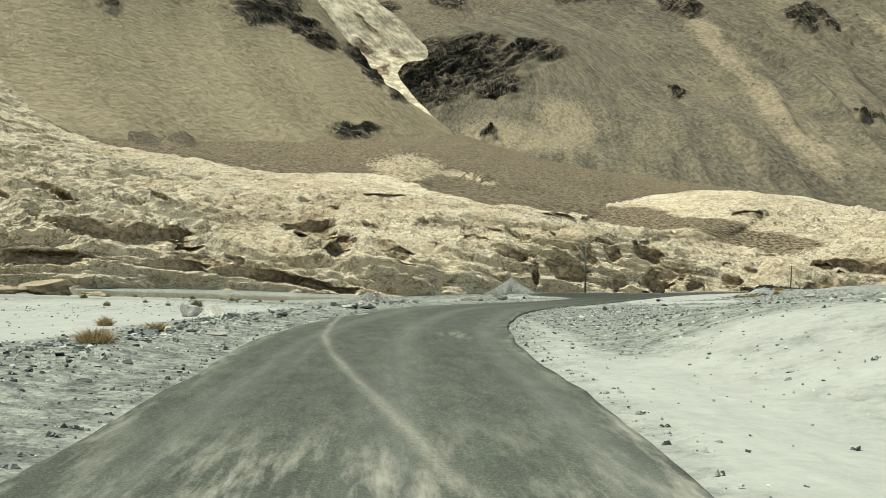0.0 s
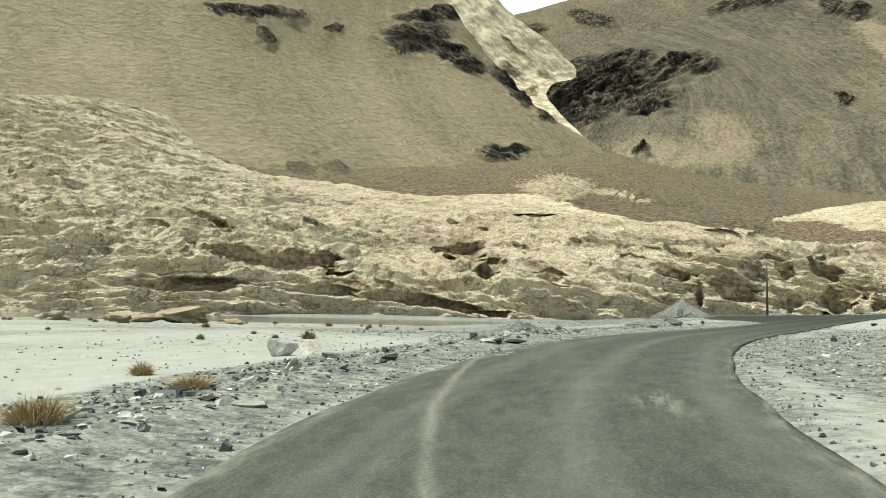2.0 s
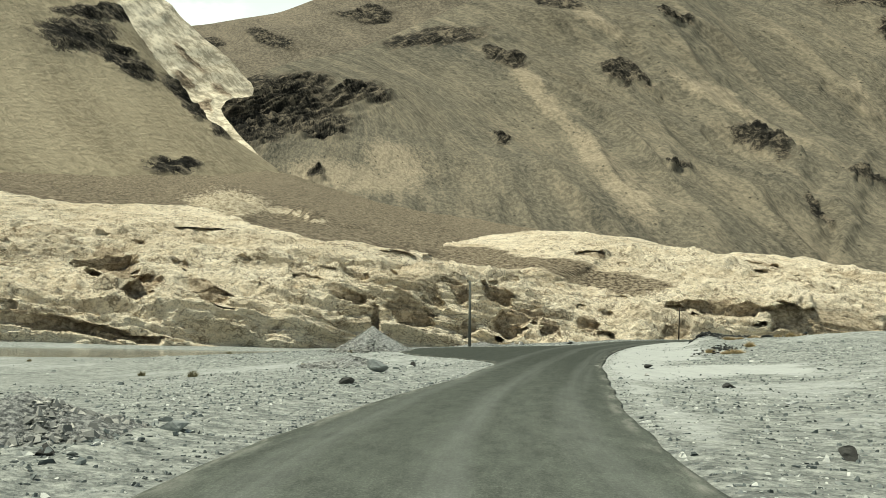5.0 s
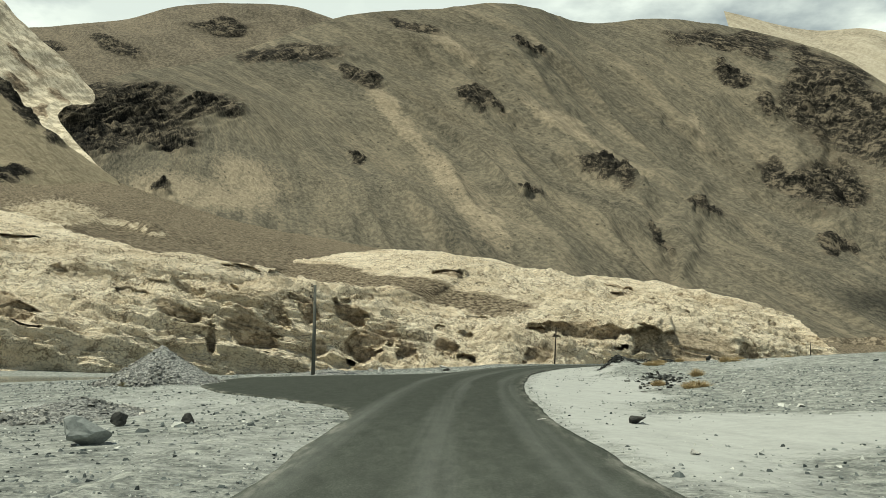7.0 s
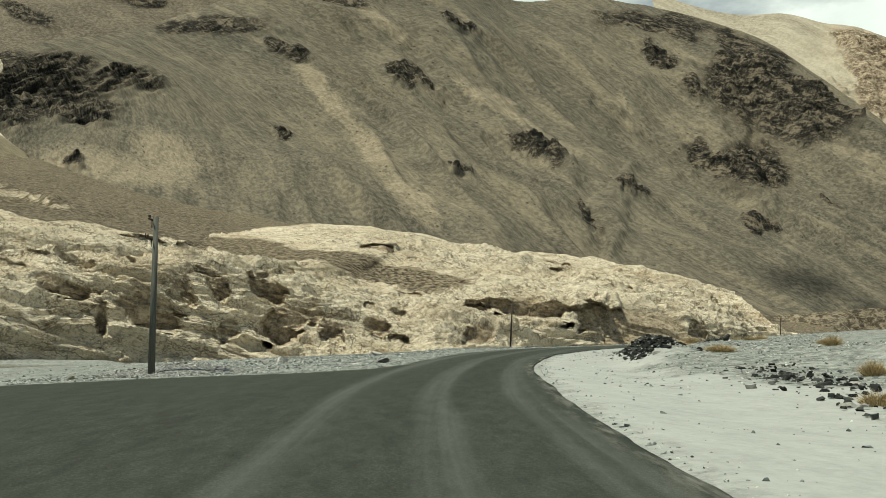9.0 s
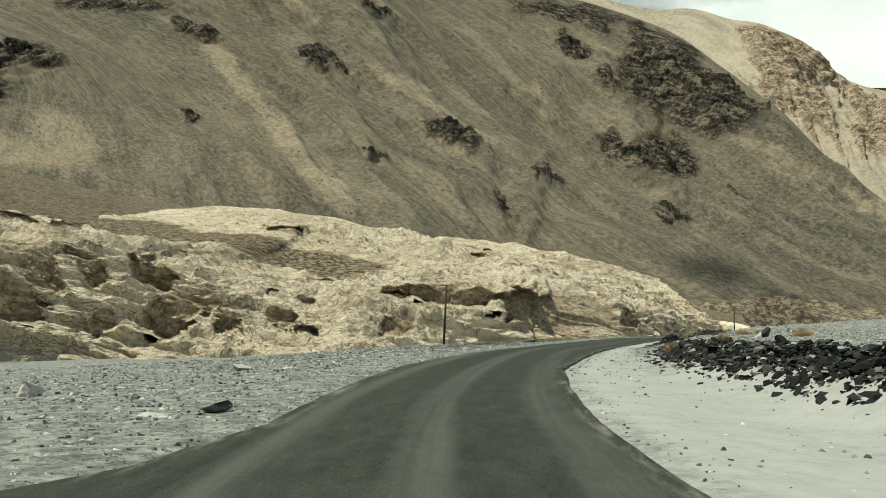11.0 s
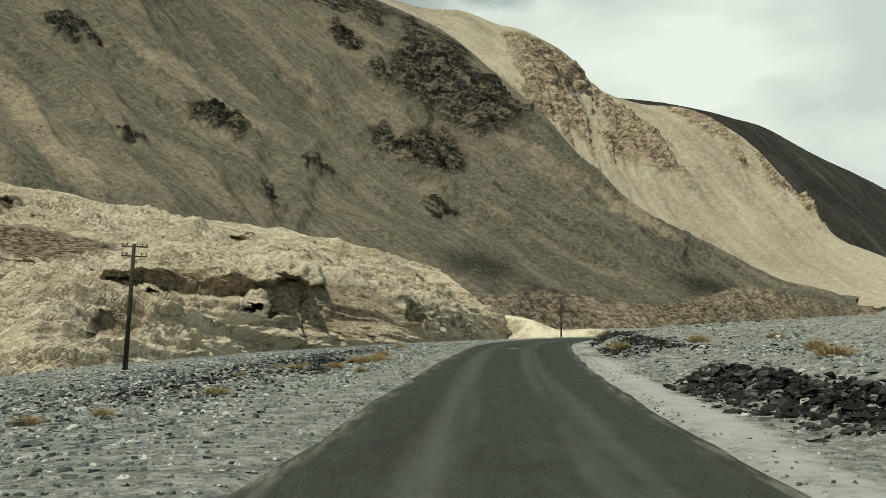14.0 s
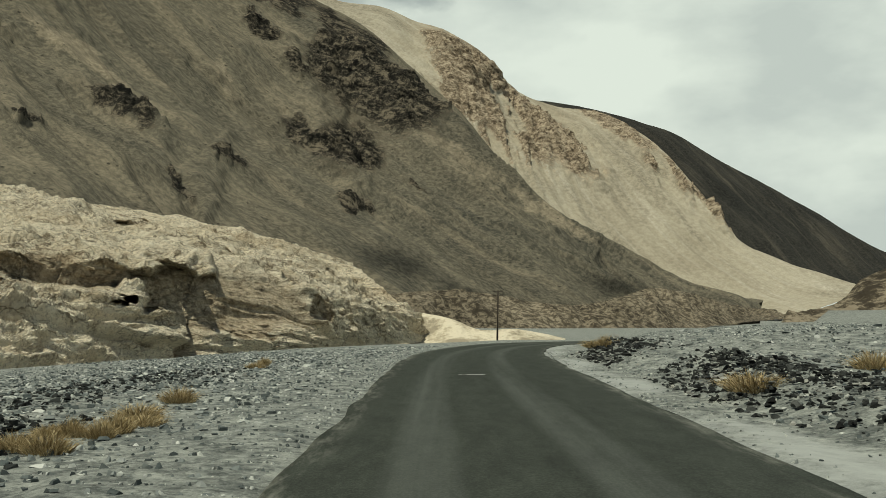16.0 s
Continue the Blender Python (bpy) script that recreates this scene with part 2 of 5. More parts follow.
def mat_asphalt():
    k = Mat("asphalt", 0.85, 0.15)
    across = k.axis(k.uv, 1)
    big = k.noise(k.scaled(k.uv, (0.035, 0.55, 1)), 1.0, 5, 0.6)
    run = k.noise(k.scaled(k.uv, (0.02, 2.2, 1)), 1.0, 4, 0.6)
    fine = k.noise(k.pos, 22.0, 5, 0.75)
    chips = k.voronoi(k.pos, 55.0)
    base = k.ramp(big, (0.3, (0.055, 0.064, 0.054)), (0.7, (0.088, 0.100, 0.085)))
    grain = k.ramp(k.axis(k.voronoi(k.pos, 62.0, out="Color"), 0), (0.1, (0.03, 0.035, 0.03)), (0.55, (0.075, 0.084, 0.073)), (0.95, (0.25, 0.265, 0.235)))
    base = k.mix(0.3, base, k.ramp(fine, (0.35, (0.022, 0.026, 0.022)), (0.55, (0.075, 0.083, 0.072)), (0.72, (0.18, 0.19, 0.165))))
    base = k.mix(0.2, base, grain)
    mott = k.noise(k.scaled(k.uv, (0.8, 2.5, 1)), 1.0, 7, 0.78)
    base = k.mix(1.0, base, k.ramp(mott, (0.36, (0.72, 0.72, 0.72)), (0.62, (1.22, 1.22, 1.2))), "MULTIPLY")
    # the asphalt gets darker from station 70 to about 114
    darken = k.ramp(k.math("MULTIPLY", k.math("ADD", k.axis(k.uv, 0), -70.0), 0.008), (0.0, 0.0), (0.35, 0.95))
    base = k.mix(darken, base, (0.48, 0.495, 0.475), "MULTIPLY")
    wob = k.math("MULTIPLY", k.math("SUBTRACT", k.noise(k.scaled(k.uv, (0.03, 0.0, 1)), 1.0, 2), 0.5), 2.0)
    tracks = k.math("COSINE", k.math("MULTIPLY", k.math("ADD", across, wob), 3.1))
    dust = k.math("MULTIPLY", k.ramp(tracks, (0.1, 0.0), (0.98, 1.0)), k.ramp(run, (0.35, 0.2), (0.65, 1.0)))
    dust = k.math("MULTIPLY", dust, k.ramp(k.math("MULTIPLY", k.math("ABSOLUTE", across), 0.2), (0.46, 1.0), (0.7, 0.0)))
    base = k.mix(k.math("MULTIPLY", dust, 0.24), base, (0.235, 0.25, 0.235))
    sand = k.math("MULTIPLY", k.field("sand"), k.ramp(k.noise(k.scaled(k.uv, (0.5, 3.0, 1)), 1.0, 6, 0.7), (0.47, 0.0), (0.66, 1.0)))
    base = k.mix(k.math("MULTIPLY", k.field("trail"), k.ramp(fine, (0.35, 0.25), (0.6, 0.75))), base, (0.30, 0.295, 0.26))
    base = k.mix(k.math("MULTIPLY", sand, 0.8), base, (0.34, 0.335, 0.295))
    k.bump(k.mix(0.5, fine, chips), 0.45, 0.012)
    return k.color(base)


def mat_ground():
    """Pale sand with grey gravel."""
    k = Mat("sand_and_gravel", 0.95, 0.12)
    fine = k.noise(k.pos, 4.5, 6, 0.72)
    ripple = k.noise(k.scaled(k.pos, (1.2, 0.35, 1)), 1.0, 5, 0.6, 0.5)
    mid = k.noise(k.pos, 0.9, 5, 0.65)
    grit = k.voronoi(k.pos, 7.0)
    grit2 = k.voronoi(k.pos, 17.0)
    tone = k.voronoi(k.pos, 7.0, out="Color")
    tone2 = k.voronoi(k.pos, 17.0, out="Color")
    sand = k.mix(0.3, k.ramp(ripple, (0.3, (0.315, 0.320, 0.292)), (0.7, (0.405, 0.410, 0.375))), k.ramp(fine, (0.36, (0.27, 0.274, 0.25)), (0.62, (0.43, 0.434, 0.395))))
    one = k.ramp(k.axis(tone, 0), (0.05, (0.05, 0.056, 0.056)), (0.45, (0.17, 0.183, 0.179)), (0.8, (0.33, 0.343, 0.325)), (0.97, (0.66, 0.66, 0.61)))
    two = k.ramp(k.axis(tone2, 1), (0.05, (0.07, 0.076, 0.075)), (0.5, (0.24, 0.252, 0.24)), (0.95, (0.50, 0.50, 0.465)))
    stone = k.mix(0.55, one, two)
    stone = k.mix(0.25, stone, k.ramp(mid, (0.3, (0.15, 0.16, 0.16)), (0.7, (0.42, 0.42, 0.385))))
    coarse = k.noise(k.pos, 1.7, 8, 0.85)
    stone = k.mix(0.5, stone, k.ramp(coarse, (0.43, (0.07, 0.077, 0.077)), (0.5, (0.25, 0.262, 0.25)), (0.57, (0.52, 0.525, 0.487))))
    sand = k.mix(0.14, sand, k.ramp(coarse, (0.43, (0.24, 0.244, 0.225)), (0.5, (0.37, 0.375, 0.345)), (0.57, (0.47, 0.476, 0.44))))
    stone = k.mix(1.0, stone, (0.86, 0.885, 0.865), "MULTIPLY")
    sand = k.mix(1.0, sand, (0.97, 1.0, 1.04), "MULTIPLY")
    edge = k.math("ADD", k.field("gravel"), k.math("MULTIPLY", k.math("SUBTRACT", k.mix(0.5, fine, mid), 0.5), 1.6))
    where = k.ramp(edge, (0.30, 0.0), (0.75, 1.0))
    k.bump(k.mix(where, k.mix(0.7, k.mix(0.35, ripple, fine), 0.5), k.mix(0.6, k.math("SUBTRACT", 1.0, k.mix(0.4, grit, grit2)), coarse)), 0.9, 0.12)
    return k.color(k.mix(where, sand, stone))


def mat_rock_pale(name="pale_layered_rock"):
    k = Mat(name, 0.92, 0.12)
    warp = k.n.new("ShaderNodeVectorMath")
    warp.operation = "ADD"
    push = k.n.new("ShaderNodeTexNoise")
    push.inputs["Scale"].default_value = 0.5
    push.inputs["Detail"].default_value = 4
    k.link(k.pos, push.inputs["Vector"])
    k.link(k.beds(0.30, 0.75), warp.inputs[0])
    k.link(push.outputs["Color"], warp.inputs[1])
    block = k.axis(k.voronoi(warp.outputs[0], 1.0, out="Color"), 0)
    block2 = k.axis(k.voronoi(warp.outputs[0], 2.6, out="Color"), 1)
    strata = k.ramp(k.noise(k.beds(0.05, 0.5), 1.0, 5, 0.6, 0.5), (0.40, 0.0), (0.60, 1.0))
    fine = k.ramp(k.noise(k.pos, 0.75, 5, 0.62), (0.42, 0.0), (0.58, 1.0))
    grit = k.ramp(k.noise(k.pos, 2.6, 4, 0.65), (0.40, 0.0), (0.60, 1.0))
    split = k.n.new("ShaderNodeVectorMath")
    split.operation = "ADD"
    k.link(k.beds(0.11, 0.62), split.inputs[0])
    k.link(push.outputs["Color"], split.inputs[1])
    cracks = k.voronoi(split.outputs[0], 0.9, "DISTANCE_TO_EDGE")
    cracks2 = k.voronoi(split.outputs[0], 2.5, "DISTANCE_TO_EDGE")
    patch = k.noise(k.pos, 0.035, 5, 0.6)
    base = k.ramp(patch, (0.36, (0.64, 0.53, 0.36)), (0.46, (0.80, 0.71, 0.53)), (0.54, (0.90, 0.83, 0.66)))
    base = k.mix(0.35, base, k.ramp(strata, (0.0, (0.55, 0.45, 0.305)), (0.4, (0.82, 0.73, 0.555)), (1.0, (0.92, 0.86, 0.71))))
    base = k.mix(0.4, base, k.ramp(fine, (0.0, (0.54, 0.44, 0.30)), (0.2, (0.85, 0.76, 0.585)), (1.0, (0.93, 0.88, 0.73))))
    base = k.mix(0.3, base, k.ramp(block, (0.0, (0.56, 0.46, 0.315)), (0.25, (0.83, 0.745, 0.57)), (1.0, (0.92, 0.86, 0.70))))
    base = k.mix(k.ramp(grit, (0.0, 0.5), (0.16, 0.0)), base, (0.22, 0.17, 0.11))
    worn = k.ramp(k.noise(k.pos, 0.06, 5, 0.7), (0.44, 0.15), (0.54, 1.0))
    base = k.mix(k.math("MULTIPLY", worn, k.ramp(cracks, (0.0, 0.85), (0.02, 0.5), (0.05, 0.0))), base, (0.11, 0.083, 0.053))
    base = k.mix(k.math("MULTIPLY", k.ramp(k.noise(k.pos, 0.15, 5, 0.7), (0.42, 0.0), (0.56, 1.0)), k.ramp(cracks2, (0.0, 0.8), (0.05, 0.45), (0.10, 0.0))), base, (0.17, 0.13, 0.085))
    base = k.mix(1.0, base, (1.0, 0.98, 0.965), "MULTIPLY")
    rust = k.ramp(k.noise(k.pos, 0.02, 6, 0.65), (0.54, 0.0), (0.64, 0.4))
    base = k.mix(rust, base, k.ramp(fine, (0.0, (0.2, 0.14, 0.083)), (1.0, (0.62, 0.50, 0.335))))
    brown = k.ramp(k.math("ADD", k.field("brown"), k.math("MULTIPLY", k.math("SUBTRACT", k.mix(0.5, fine, strata), 0.5), 0.5)), (0.4, 0.0), (0.6, 1.0))
    base = k.mix(brown, base, k.ramp(fine, (0.0, (0.07, 0.055, 0.038)), (0.5, (0.21, 0.17, 0.115)), (1.0, (0.40, 0.34, 0.245))))
    # recesses: brown rock colour, with crevice shade painted into it
    base = k.mix(k.math("MULTIPLY", k.field("brown_shade"), 0.72), base, k.ramp(k.mix(0.5, fine, block2), (0.1, (0.13, 0.095, 0.06)), (0.5, (0.36, 0.275, 0.178)), (0.9, (0.60, 0.49, 0.34))))
    h = k.mix(0.5, k.mix(0.5, strata, fine), k.mix(0.5, block, block2))
    h = k.mix(0.4, h, k.mix(0.5, k.ramp(cracks, (0.0, 0.0), (0.10, 1.0)), k.ramp(cracks2, (0.0, 0.0), (0.14, 1.0))))
    k.bump(k.mix(0.25, h, grit), 1.0, 0.9)
    return k.color(base)


def mat_terrace():
    k = Mat("brown_stony_terrace", 0.95, 0.1)
    a = k.noise(k.pos, 0.03, 6, 0.65)
    b = k.noise(k.pos, 0.35, 7, 0.78)
    base = k.ramp(a, (0.3, (0.125, 0.102, 0.07)), (0.7, (0.215, 0.178, 0.125)))
    base = k.mix(0.6, base, k.ramp(b, (0.43, (0.05, 0.041, 0.03)), (0.5, (0.165, 0.138, 0.098)), (0.57, (0.36, 0.31, 0.23))))
    pale = k.ramp(k.math("ADD", k.field("pale"), k.math("MULTIPLY", k.math("SUBTRACT", k.mix(0.45, a, b), 0.5), 2.4)), (0.45, 0.0), (0.7, 0.9))
    base = k.mix(pale, base, k.ramp(b, (0.38, (0.17, 0.135, 0.09)), (0.5, (0.46, 0.395, 0.285)), (0.63, (0.68, 0.61, 0.47))))
    dark = k.ramp(k.field("crag"), (0.3, 0.0), (0.6, 1.0))
    base = k.mix(dark, base, k.ramp(b, (0.38, (0.045, 0.04, 0.032)), (0.62, (0.20, 0.175, 0.13))))
    k.bump(b, 0.9, 2.5)
    return k.color(base)


def mat_scree(name, lo, mid, hi, streak, fleck=0.35, rock=((0.006, 0.006, 0.005), (0.032, 0.029, 0.023), (0.16, 0.136, 0.10)), skew=0.0, ripple=0.0, grain=0.11, lines=1.0, relief=4.0, dots=0.0):
    """A slope of loose stones: streaks down the fall line, flecks, broad stains and crags of layered rock."""
    k = Mat(name, 0.95, 0.1)
    u = k.math("ADD", k.axis(k.uv, 0), k.math("MULTIPLY", k.axis(k.uv, 1), skew))
    join = k.n.new("ShaderNodeCombineXYZ")
    k.link(u, join.inputs[0])
    k.link(k.axis(k.uv, 1), join.inputs[1])
    fall = join.outputs[0]
    big = k.noise(k.scaled(fall, (0.006, 0.0012, 1)), 1.0, 5, 0.6)
    runs = k.noise(k.scaled(fall, (0.022, 0.0022, 1)), 1.0, 7, 0.62, 0.25)
    thin = k.noise(k.scaled(fall, (0.09, 0.008, 1)), 1.0, 5, 0.65, 0.2)
    fine = k.noise(k.scaled(fall, (grain, grain * 0.7, 1)) if dots else k.scaled(k.pos, grain), 1.0, 5, 0.8)
    blot = k.noise(k.scaled(fall, (grain * 0.30, grain * 0.13, 1)), 1.0, 8, 0.75, 0.2)
    base = k.ramp(k.mix(0.45, big, k.noise(k.pos, 0.0022, 4, 0.6)), (0.36, lo), (0.5, mid), (0.64, hi))
    base = k.mix(k.ramp(runs, (0.50, 0.0), (0.72, 0.7 * lines)), base, streak)
    base = k.mix(k.ramp(thin, (0.50, 0.0), (0.70, 0.55 * lines)), base, tuple(c * 0.72 for c in lo))
    base = k.mix(fleck, base, k.ramp(fine, (0.44, tuple(c * 0.25 for c in lo)), (0.50, mid), (0.56, tuple(min(1, c * 1.45) for c in hi))))
    base = k.mix(k.math("MULTIPLY", k.ramp(k.math("ADD", k.field("pale"), k.math("MULTIPLY", k.math("SUBTRACT", k.mix(0.5, runs, fine), 0.5), 1.8)), (0.15, 0.0), (0.8, 1.0)), 0.95), base, k.mix(0.4, streak, k.ramp(fine, (0.42, lo), (0.58, tuple(min(1, c * 1.3) for c in streak)))))
    if dots:
        speck = k.voronoi(k.scaled(fall, (dots, dots * 0.8, 1)), 1.0)
        base = k.mix(k.ramp(speck, (0.08, 0.8), (0.15, 0.0)), base, tuple(c * 0.35 for c in lo))
        base = k.mix(k.ramp(blot, (0.36, 0.4), (0.5, 0.0)), base, tuple(c * 0.65 for c in lo))
        base = k.mix(k.ramp(blot, (0.53, 0.0), (0.66, 0.35)), base, tuple(min(1, c * 1.25) for c in hi))
    stain = k.ramp(k.noise(k.scaled(fall, (0.004, 0.0016, 1)), 1.0, 6, 0.7, 0.8), (0.5, 0.0), (0.64, 0.6))
    base = k.mix(stain, base, k.mix(0.5, tuple(c * 0.75 for c in lo), k.ramp(fine, (0.42, tuple(c * 0.3 for c in lo)), (0.58, hi))))
    # the field dark: patches of cloud shade painted into the slope
    base = k.mix(k.math("MULTIPLY", k.field("dark"), 0.85), base, k.mix(0.5, tuple(c * 0.3 for c in lo), k.ramp(fine, (0.42, tuple(c * 0.15 for c in lo)), (0.58, lo))))
    strata = k.noise(k.beds(0.026, 0.06), 1.0, 8, 0.75, 0.5)
    crag = k.math("ADD", k.field("crag"), k.math("MULTIPLY", k.math("SUBTRACT", k.mix(0.5, strata, fine), 0.5), 2.6))
    where = k.ramp(crag, (0.46, 0.0), (0.56, 1.0))
    stone = k.ramp(k.mix(0.4, strata, fine), (0.44, rock[0]), (0.5, rock[1]), (0.57, rock[2]))
    base = k.mix(where, base, stone)
    h = k.mix(0.5, k.mix(0.3, fine, thin), k.mix(where, k.mix(0.5, fine, runs), strata))
    if ripple:
        wavy = k.noise(k.scaled(k.pos, (0.07, 0.07, 0.16), (0, 0, 20)), 1.0, 5, 0.6, 0.6)
        h = k.mix(ripple, h, wavy)
    k.bump(h, 1.0, relief)
    return k.color(base)


def mat_stones(name, stops, rough=0.9):
    """Loose stones: a tone for each and grain."""
    k = Mat(name, rough, 0.2)
    tone = k.ramp(k.random(), *stops)
    g = k.noise(k.pos, 18.0, 5, 0.7)
    k.bump(g, 0.5, 0.02)
    return k.color(k.mix(0.35, tone, k.ramp(g, (0.35, (0.06, 0.06, 0.055)), (0.68, (0.5, 0.49, 0.45))), "OVERLAY"))


def mat_boulder(name, dark, light):
    k = Mat(name, 0.88, 0.2)
    a = k.noise(k.scaled(k.obj, (1.6, 1.6, 3.4), (20, 30, 0)), 1.0, 7, 0.7, 0.4)
    b = k.noise(k.obj, 11.0, 5, 0.7)
    rnd = k.n.new("ShaderNodeObjectInfo").outputs["Random"]
    base = k.ramp(k.mix(0.4, a, b), (0.34, dark), (0.62, light))
    base = k.mix(k.math("MULTIPLY", rnd, 0.35), base, tuple((p + q) * 0.4 for p, q in zip(dark, light)))
    k.bump(k.mix(0.5, a, b), 0.7, 0.08)
    return k.color(base)


def mat_grass(name, low, mid, high):
    k = Mat(name, 0.85, 0.15)
    return k.color(k.ramp(k.random(), (0.0, low), (0.5, mid), (1.0, high)))


def mat_pole(name, dark, light):
    k = Mat(name, 0.8, 0.2)
    g = k.noise(k.scaled(k.obj, (14, 14, 1.2)), 1.0, 6, 0.65)
    k.bump(g, 0.4, 0.01)
    return k.color(k.ramp(g, (0.3, dark), (0.7, light)))


ASPHALT = mat_asphalt()
GROUND = mat_ground()
ROCK = mat_rock_pale()
TERRACE = mat_terrace()
BROWN_ROCK = ((0.09, 0.07, 0.05), (0.25, 0.198, 0.14), (0.46, 0.39, 0.29))
SAND_SLOPE = mat_scree("tan_sand_slope", (0.25, 0.213, 0.145), (0.31, 0.268, 0.185), (0.36, 0.312, 0.22), (0.38, 0.335, 0.24), 0.14, ripple=0.45, lines=0.15, relief=8.0)
GREY_SLOPE = mat_scree("grey_brown_scree", (0.066, 0.065, 0.054), (0.128, 0.117, 0.089), (0.205, 0.178, 0.128), (0.29, 0.245, 0.175), 0.28, skew=0.6, grain=0.13, lines=1.1, relief=3.0, dots=0.055)
BACK_SLOPE = mat_scree("brown_far_slope", (0.10, 0.09, 0.07), (0.145, 0.125, 0.095), (0.20, 0.17, 0.125), (0.26, 0.22, 0.16), 0.35, skew=0.3)
PALE_SLOPE = mat_scree("pale_far_slope", (0.30, 0.262, 0.195), (0.40, 0.357, 0.272), (0.48, 0.437, 0.347), (0.66, 0.62, 0.535), 0.12, BROWN_ROCK, skew=0.9, grain=0.06, lines=0.45, relief=10.0)
PALE_WALL = mat_scree("cream_gully_wall", (0.36, 0.30, 0.21), (0.52, 0.46, 0.345), (0.64, 0.585, 0.465), (0.7, 0.65, 0.54), 0.4, BROWN_ROCK, skew=0.2, grain=0.05, relief=4.0)
# cloud shade on the far ridge is put into these dark colours
SHADED_SLOPE = mat_scree("shaded_far_slope", (0.018, 0.019, 0.018), (0.03, 0.03, 0.027), (0.055, 0.052, 0.044), (0.13, 0.115, 0.09), 0.3, skew=0.9)
CLIFF = mat_scree("eroded_terrace_cliff", (0.045, 0.038, 0.028), (0.125, 0.103, 0.073), (0.27, 0.23, 0.168), (0.36, 0.31, 0.23), 0.55)
STONES = mat_stones("grey_stones", ((0.0, (0.045, 0.055, 0.056)), (0.3, (0.145, 0.168, 0.168)), (0.65, (0.27, 0.295, 0.288)), (0.95, (0.62, 0.63, 0.60))))
RUBBLE = mat_stones("dark_rubble", ((0.0, (0.012, 0.013, 0.013)), (0.6, (0.03, 0.033, 0.032)), (0.9, (0.09, 0.096, 0.092)), (1.0, (0.42, 0.42, 0.39))))
HEAP = mat_stones("heap_gravel", ((0.0, (0.13, 0.135, 0.13)), (0.5, (0.25, 0.255, 0.24)), (0.9, (0.42, 0.42, 0.39)), (1.0, (0.65, 0.64, 0.6))))
k = Mat("tipped_gravel", 0.95, 0.1)
_g = k.noise(k.obj, 9.0, 6, 0.75)
k.bump(_g, 1.0, 0.15)
HEAP_BODY = k.color(k.ramp(_g, (0.42, (0.09, 0.095, 0.093)), (0.5, (0.24, 0.25, 0.24)), (0.58, (0.46, 0.465, 0.435))))
PALE_BOULDER = mat_boulder("pale_boulder", (0.15, 0.153, 0.145), (0.64, 0.63, 0.58))
DARK_BOULDER = mat_boulder("dark_boulder", (0.012, 0.0125, 0.012), (0.075, 0.076, 0.07))
LEDGE = mat_boulder("tan_ledge_rock", (0.16, 0.125, 0.08), (0.50, 0.43, 0.315))
STRAW = mat_grass("dry_straw", (0.19, 0.14, 0.07), (0.38, 0.295, 0.155), (0.56, 0.46, 0.28))
TWIGS = mat_grass("grey_green_twigs", (0.11, 0.10, 0.058), (0.21, 0.19, 0.11), (0.34, 0.30, 0.185))
DARK_POLE = mat_pole("rusty_iron", (0.022, 0.018, 0.014), (0.06, 0.048, 0.036))
GREY_POLE = mat_pole("weathered_grey_metal", (0.05, 0.053, 0.046), (0.12, 0.125, 0.108))


# ---- the road's line: x, y, z, and how far the asphalt reaches to its left and right ----
LINE = [
    (0.6, -30, -0.35, 2.9, 2.4), (0.3, -8, -0.32, 2.9, 2.2), (-0.3, 5, -0.22, 2.9, 2.2), (-0.9, 12.3, -0.12, 2.85, 2.7),
    (-1.35, 20, -0.02, 3.0, 2.8), (-0.9, 29, 0.08, 3.1, 2.8), (0.2, 36.5, 0.12, 3.1, 2.8), (2.3, 45.8, 0.06, 3.1, 2.9),
    (5.3, 55.8, -0.03, 2.7, 3.1), (8.1, 63.8, -0.06, 2.2, 3.1), (12.3, 74.5, -0.06, 2.4, 2.7), (17.2, 87, 0.0, 2.4, 2.9),
    (21.7, 96.7, 0.06, 2.4, 3.0), (28.8, 109.3, 0.1, 2.65, 2.7), (36.7, 120.4, 0.15, 2.85, 2.65), (45.1, 130.3, 0.12, 2.4, 3.3),
    (53.6, 139.1, 0.02, 1.5, 3.7), (62.4, 147, -0.1, 1.45, 3.8), (77, 159.2, -0.26, 1.5, 3.9), (90, 169.8, -0.55, 1.65, 4.4),
    (104, 179.5, -0.95, 2.0, 4.4), (122, 188.5, -1.35, 2.6, 3.4), (145, 195, -1.9, 2.8, 3.0), (185, 203, -2.7, 2.8, 3.0),
    (240, 210, -3.6, 2.8, 3.0),
]
ROAD = curve([p[:3] for p in LINE], 900)
_chord = np.r_[0, np.cumsum(np.linalg.norm(np.diff(np.array([p[:3] for p in LINE]), axis=0), axis=1))]
ROAD_S = np.r_[0, np.cumsum(np.linalg.norm(np.diff(ROAD[:, :2], axis=0), axis=1))]
_tan = np.gradient(ROAD[:, :2], axis=0)
_tan /= np.linalg.norm(_tan, axis=1)[:, None]
ROAD_N = np.stack([-_tan[:, 1], _tan[:, 0]], 1)        # to the left
ROAD_L = np.interp(np.linspace(0, _chord[-1], 900), _chord, [p[3] for p in LINE])
ROAD_R = np.interp(np.linspace(0, _chord[-1], 900), _chord, [p[4] for p in LINE])
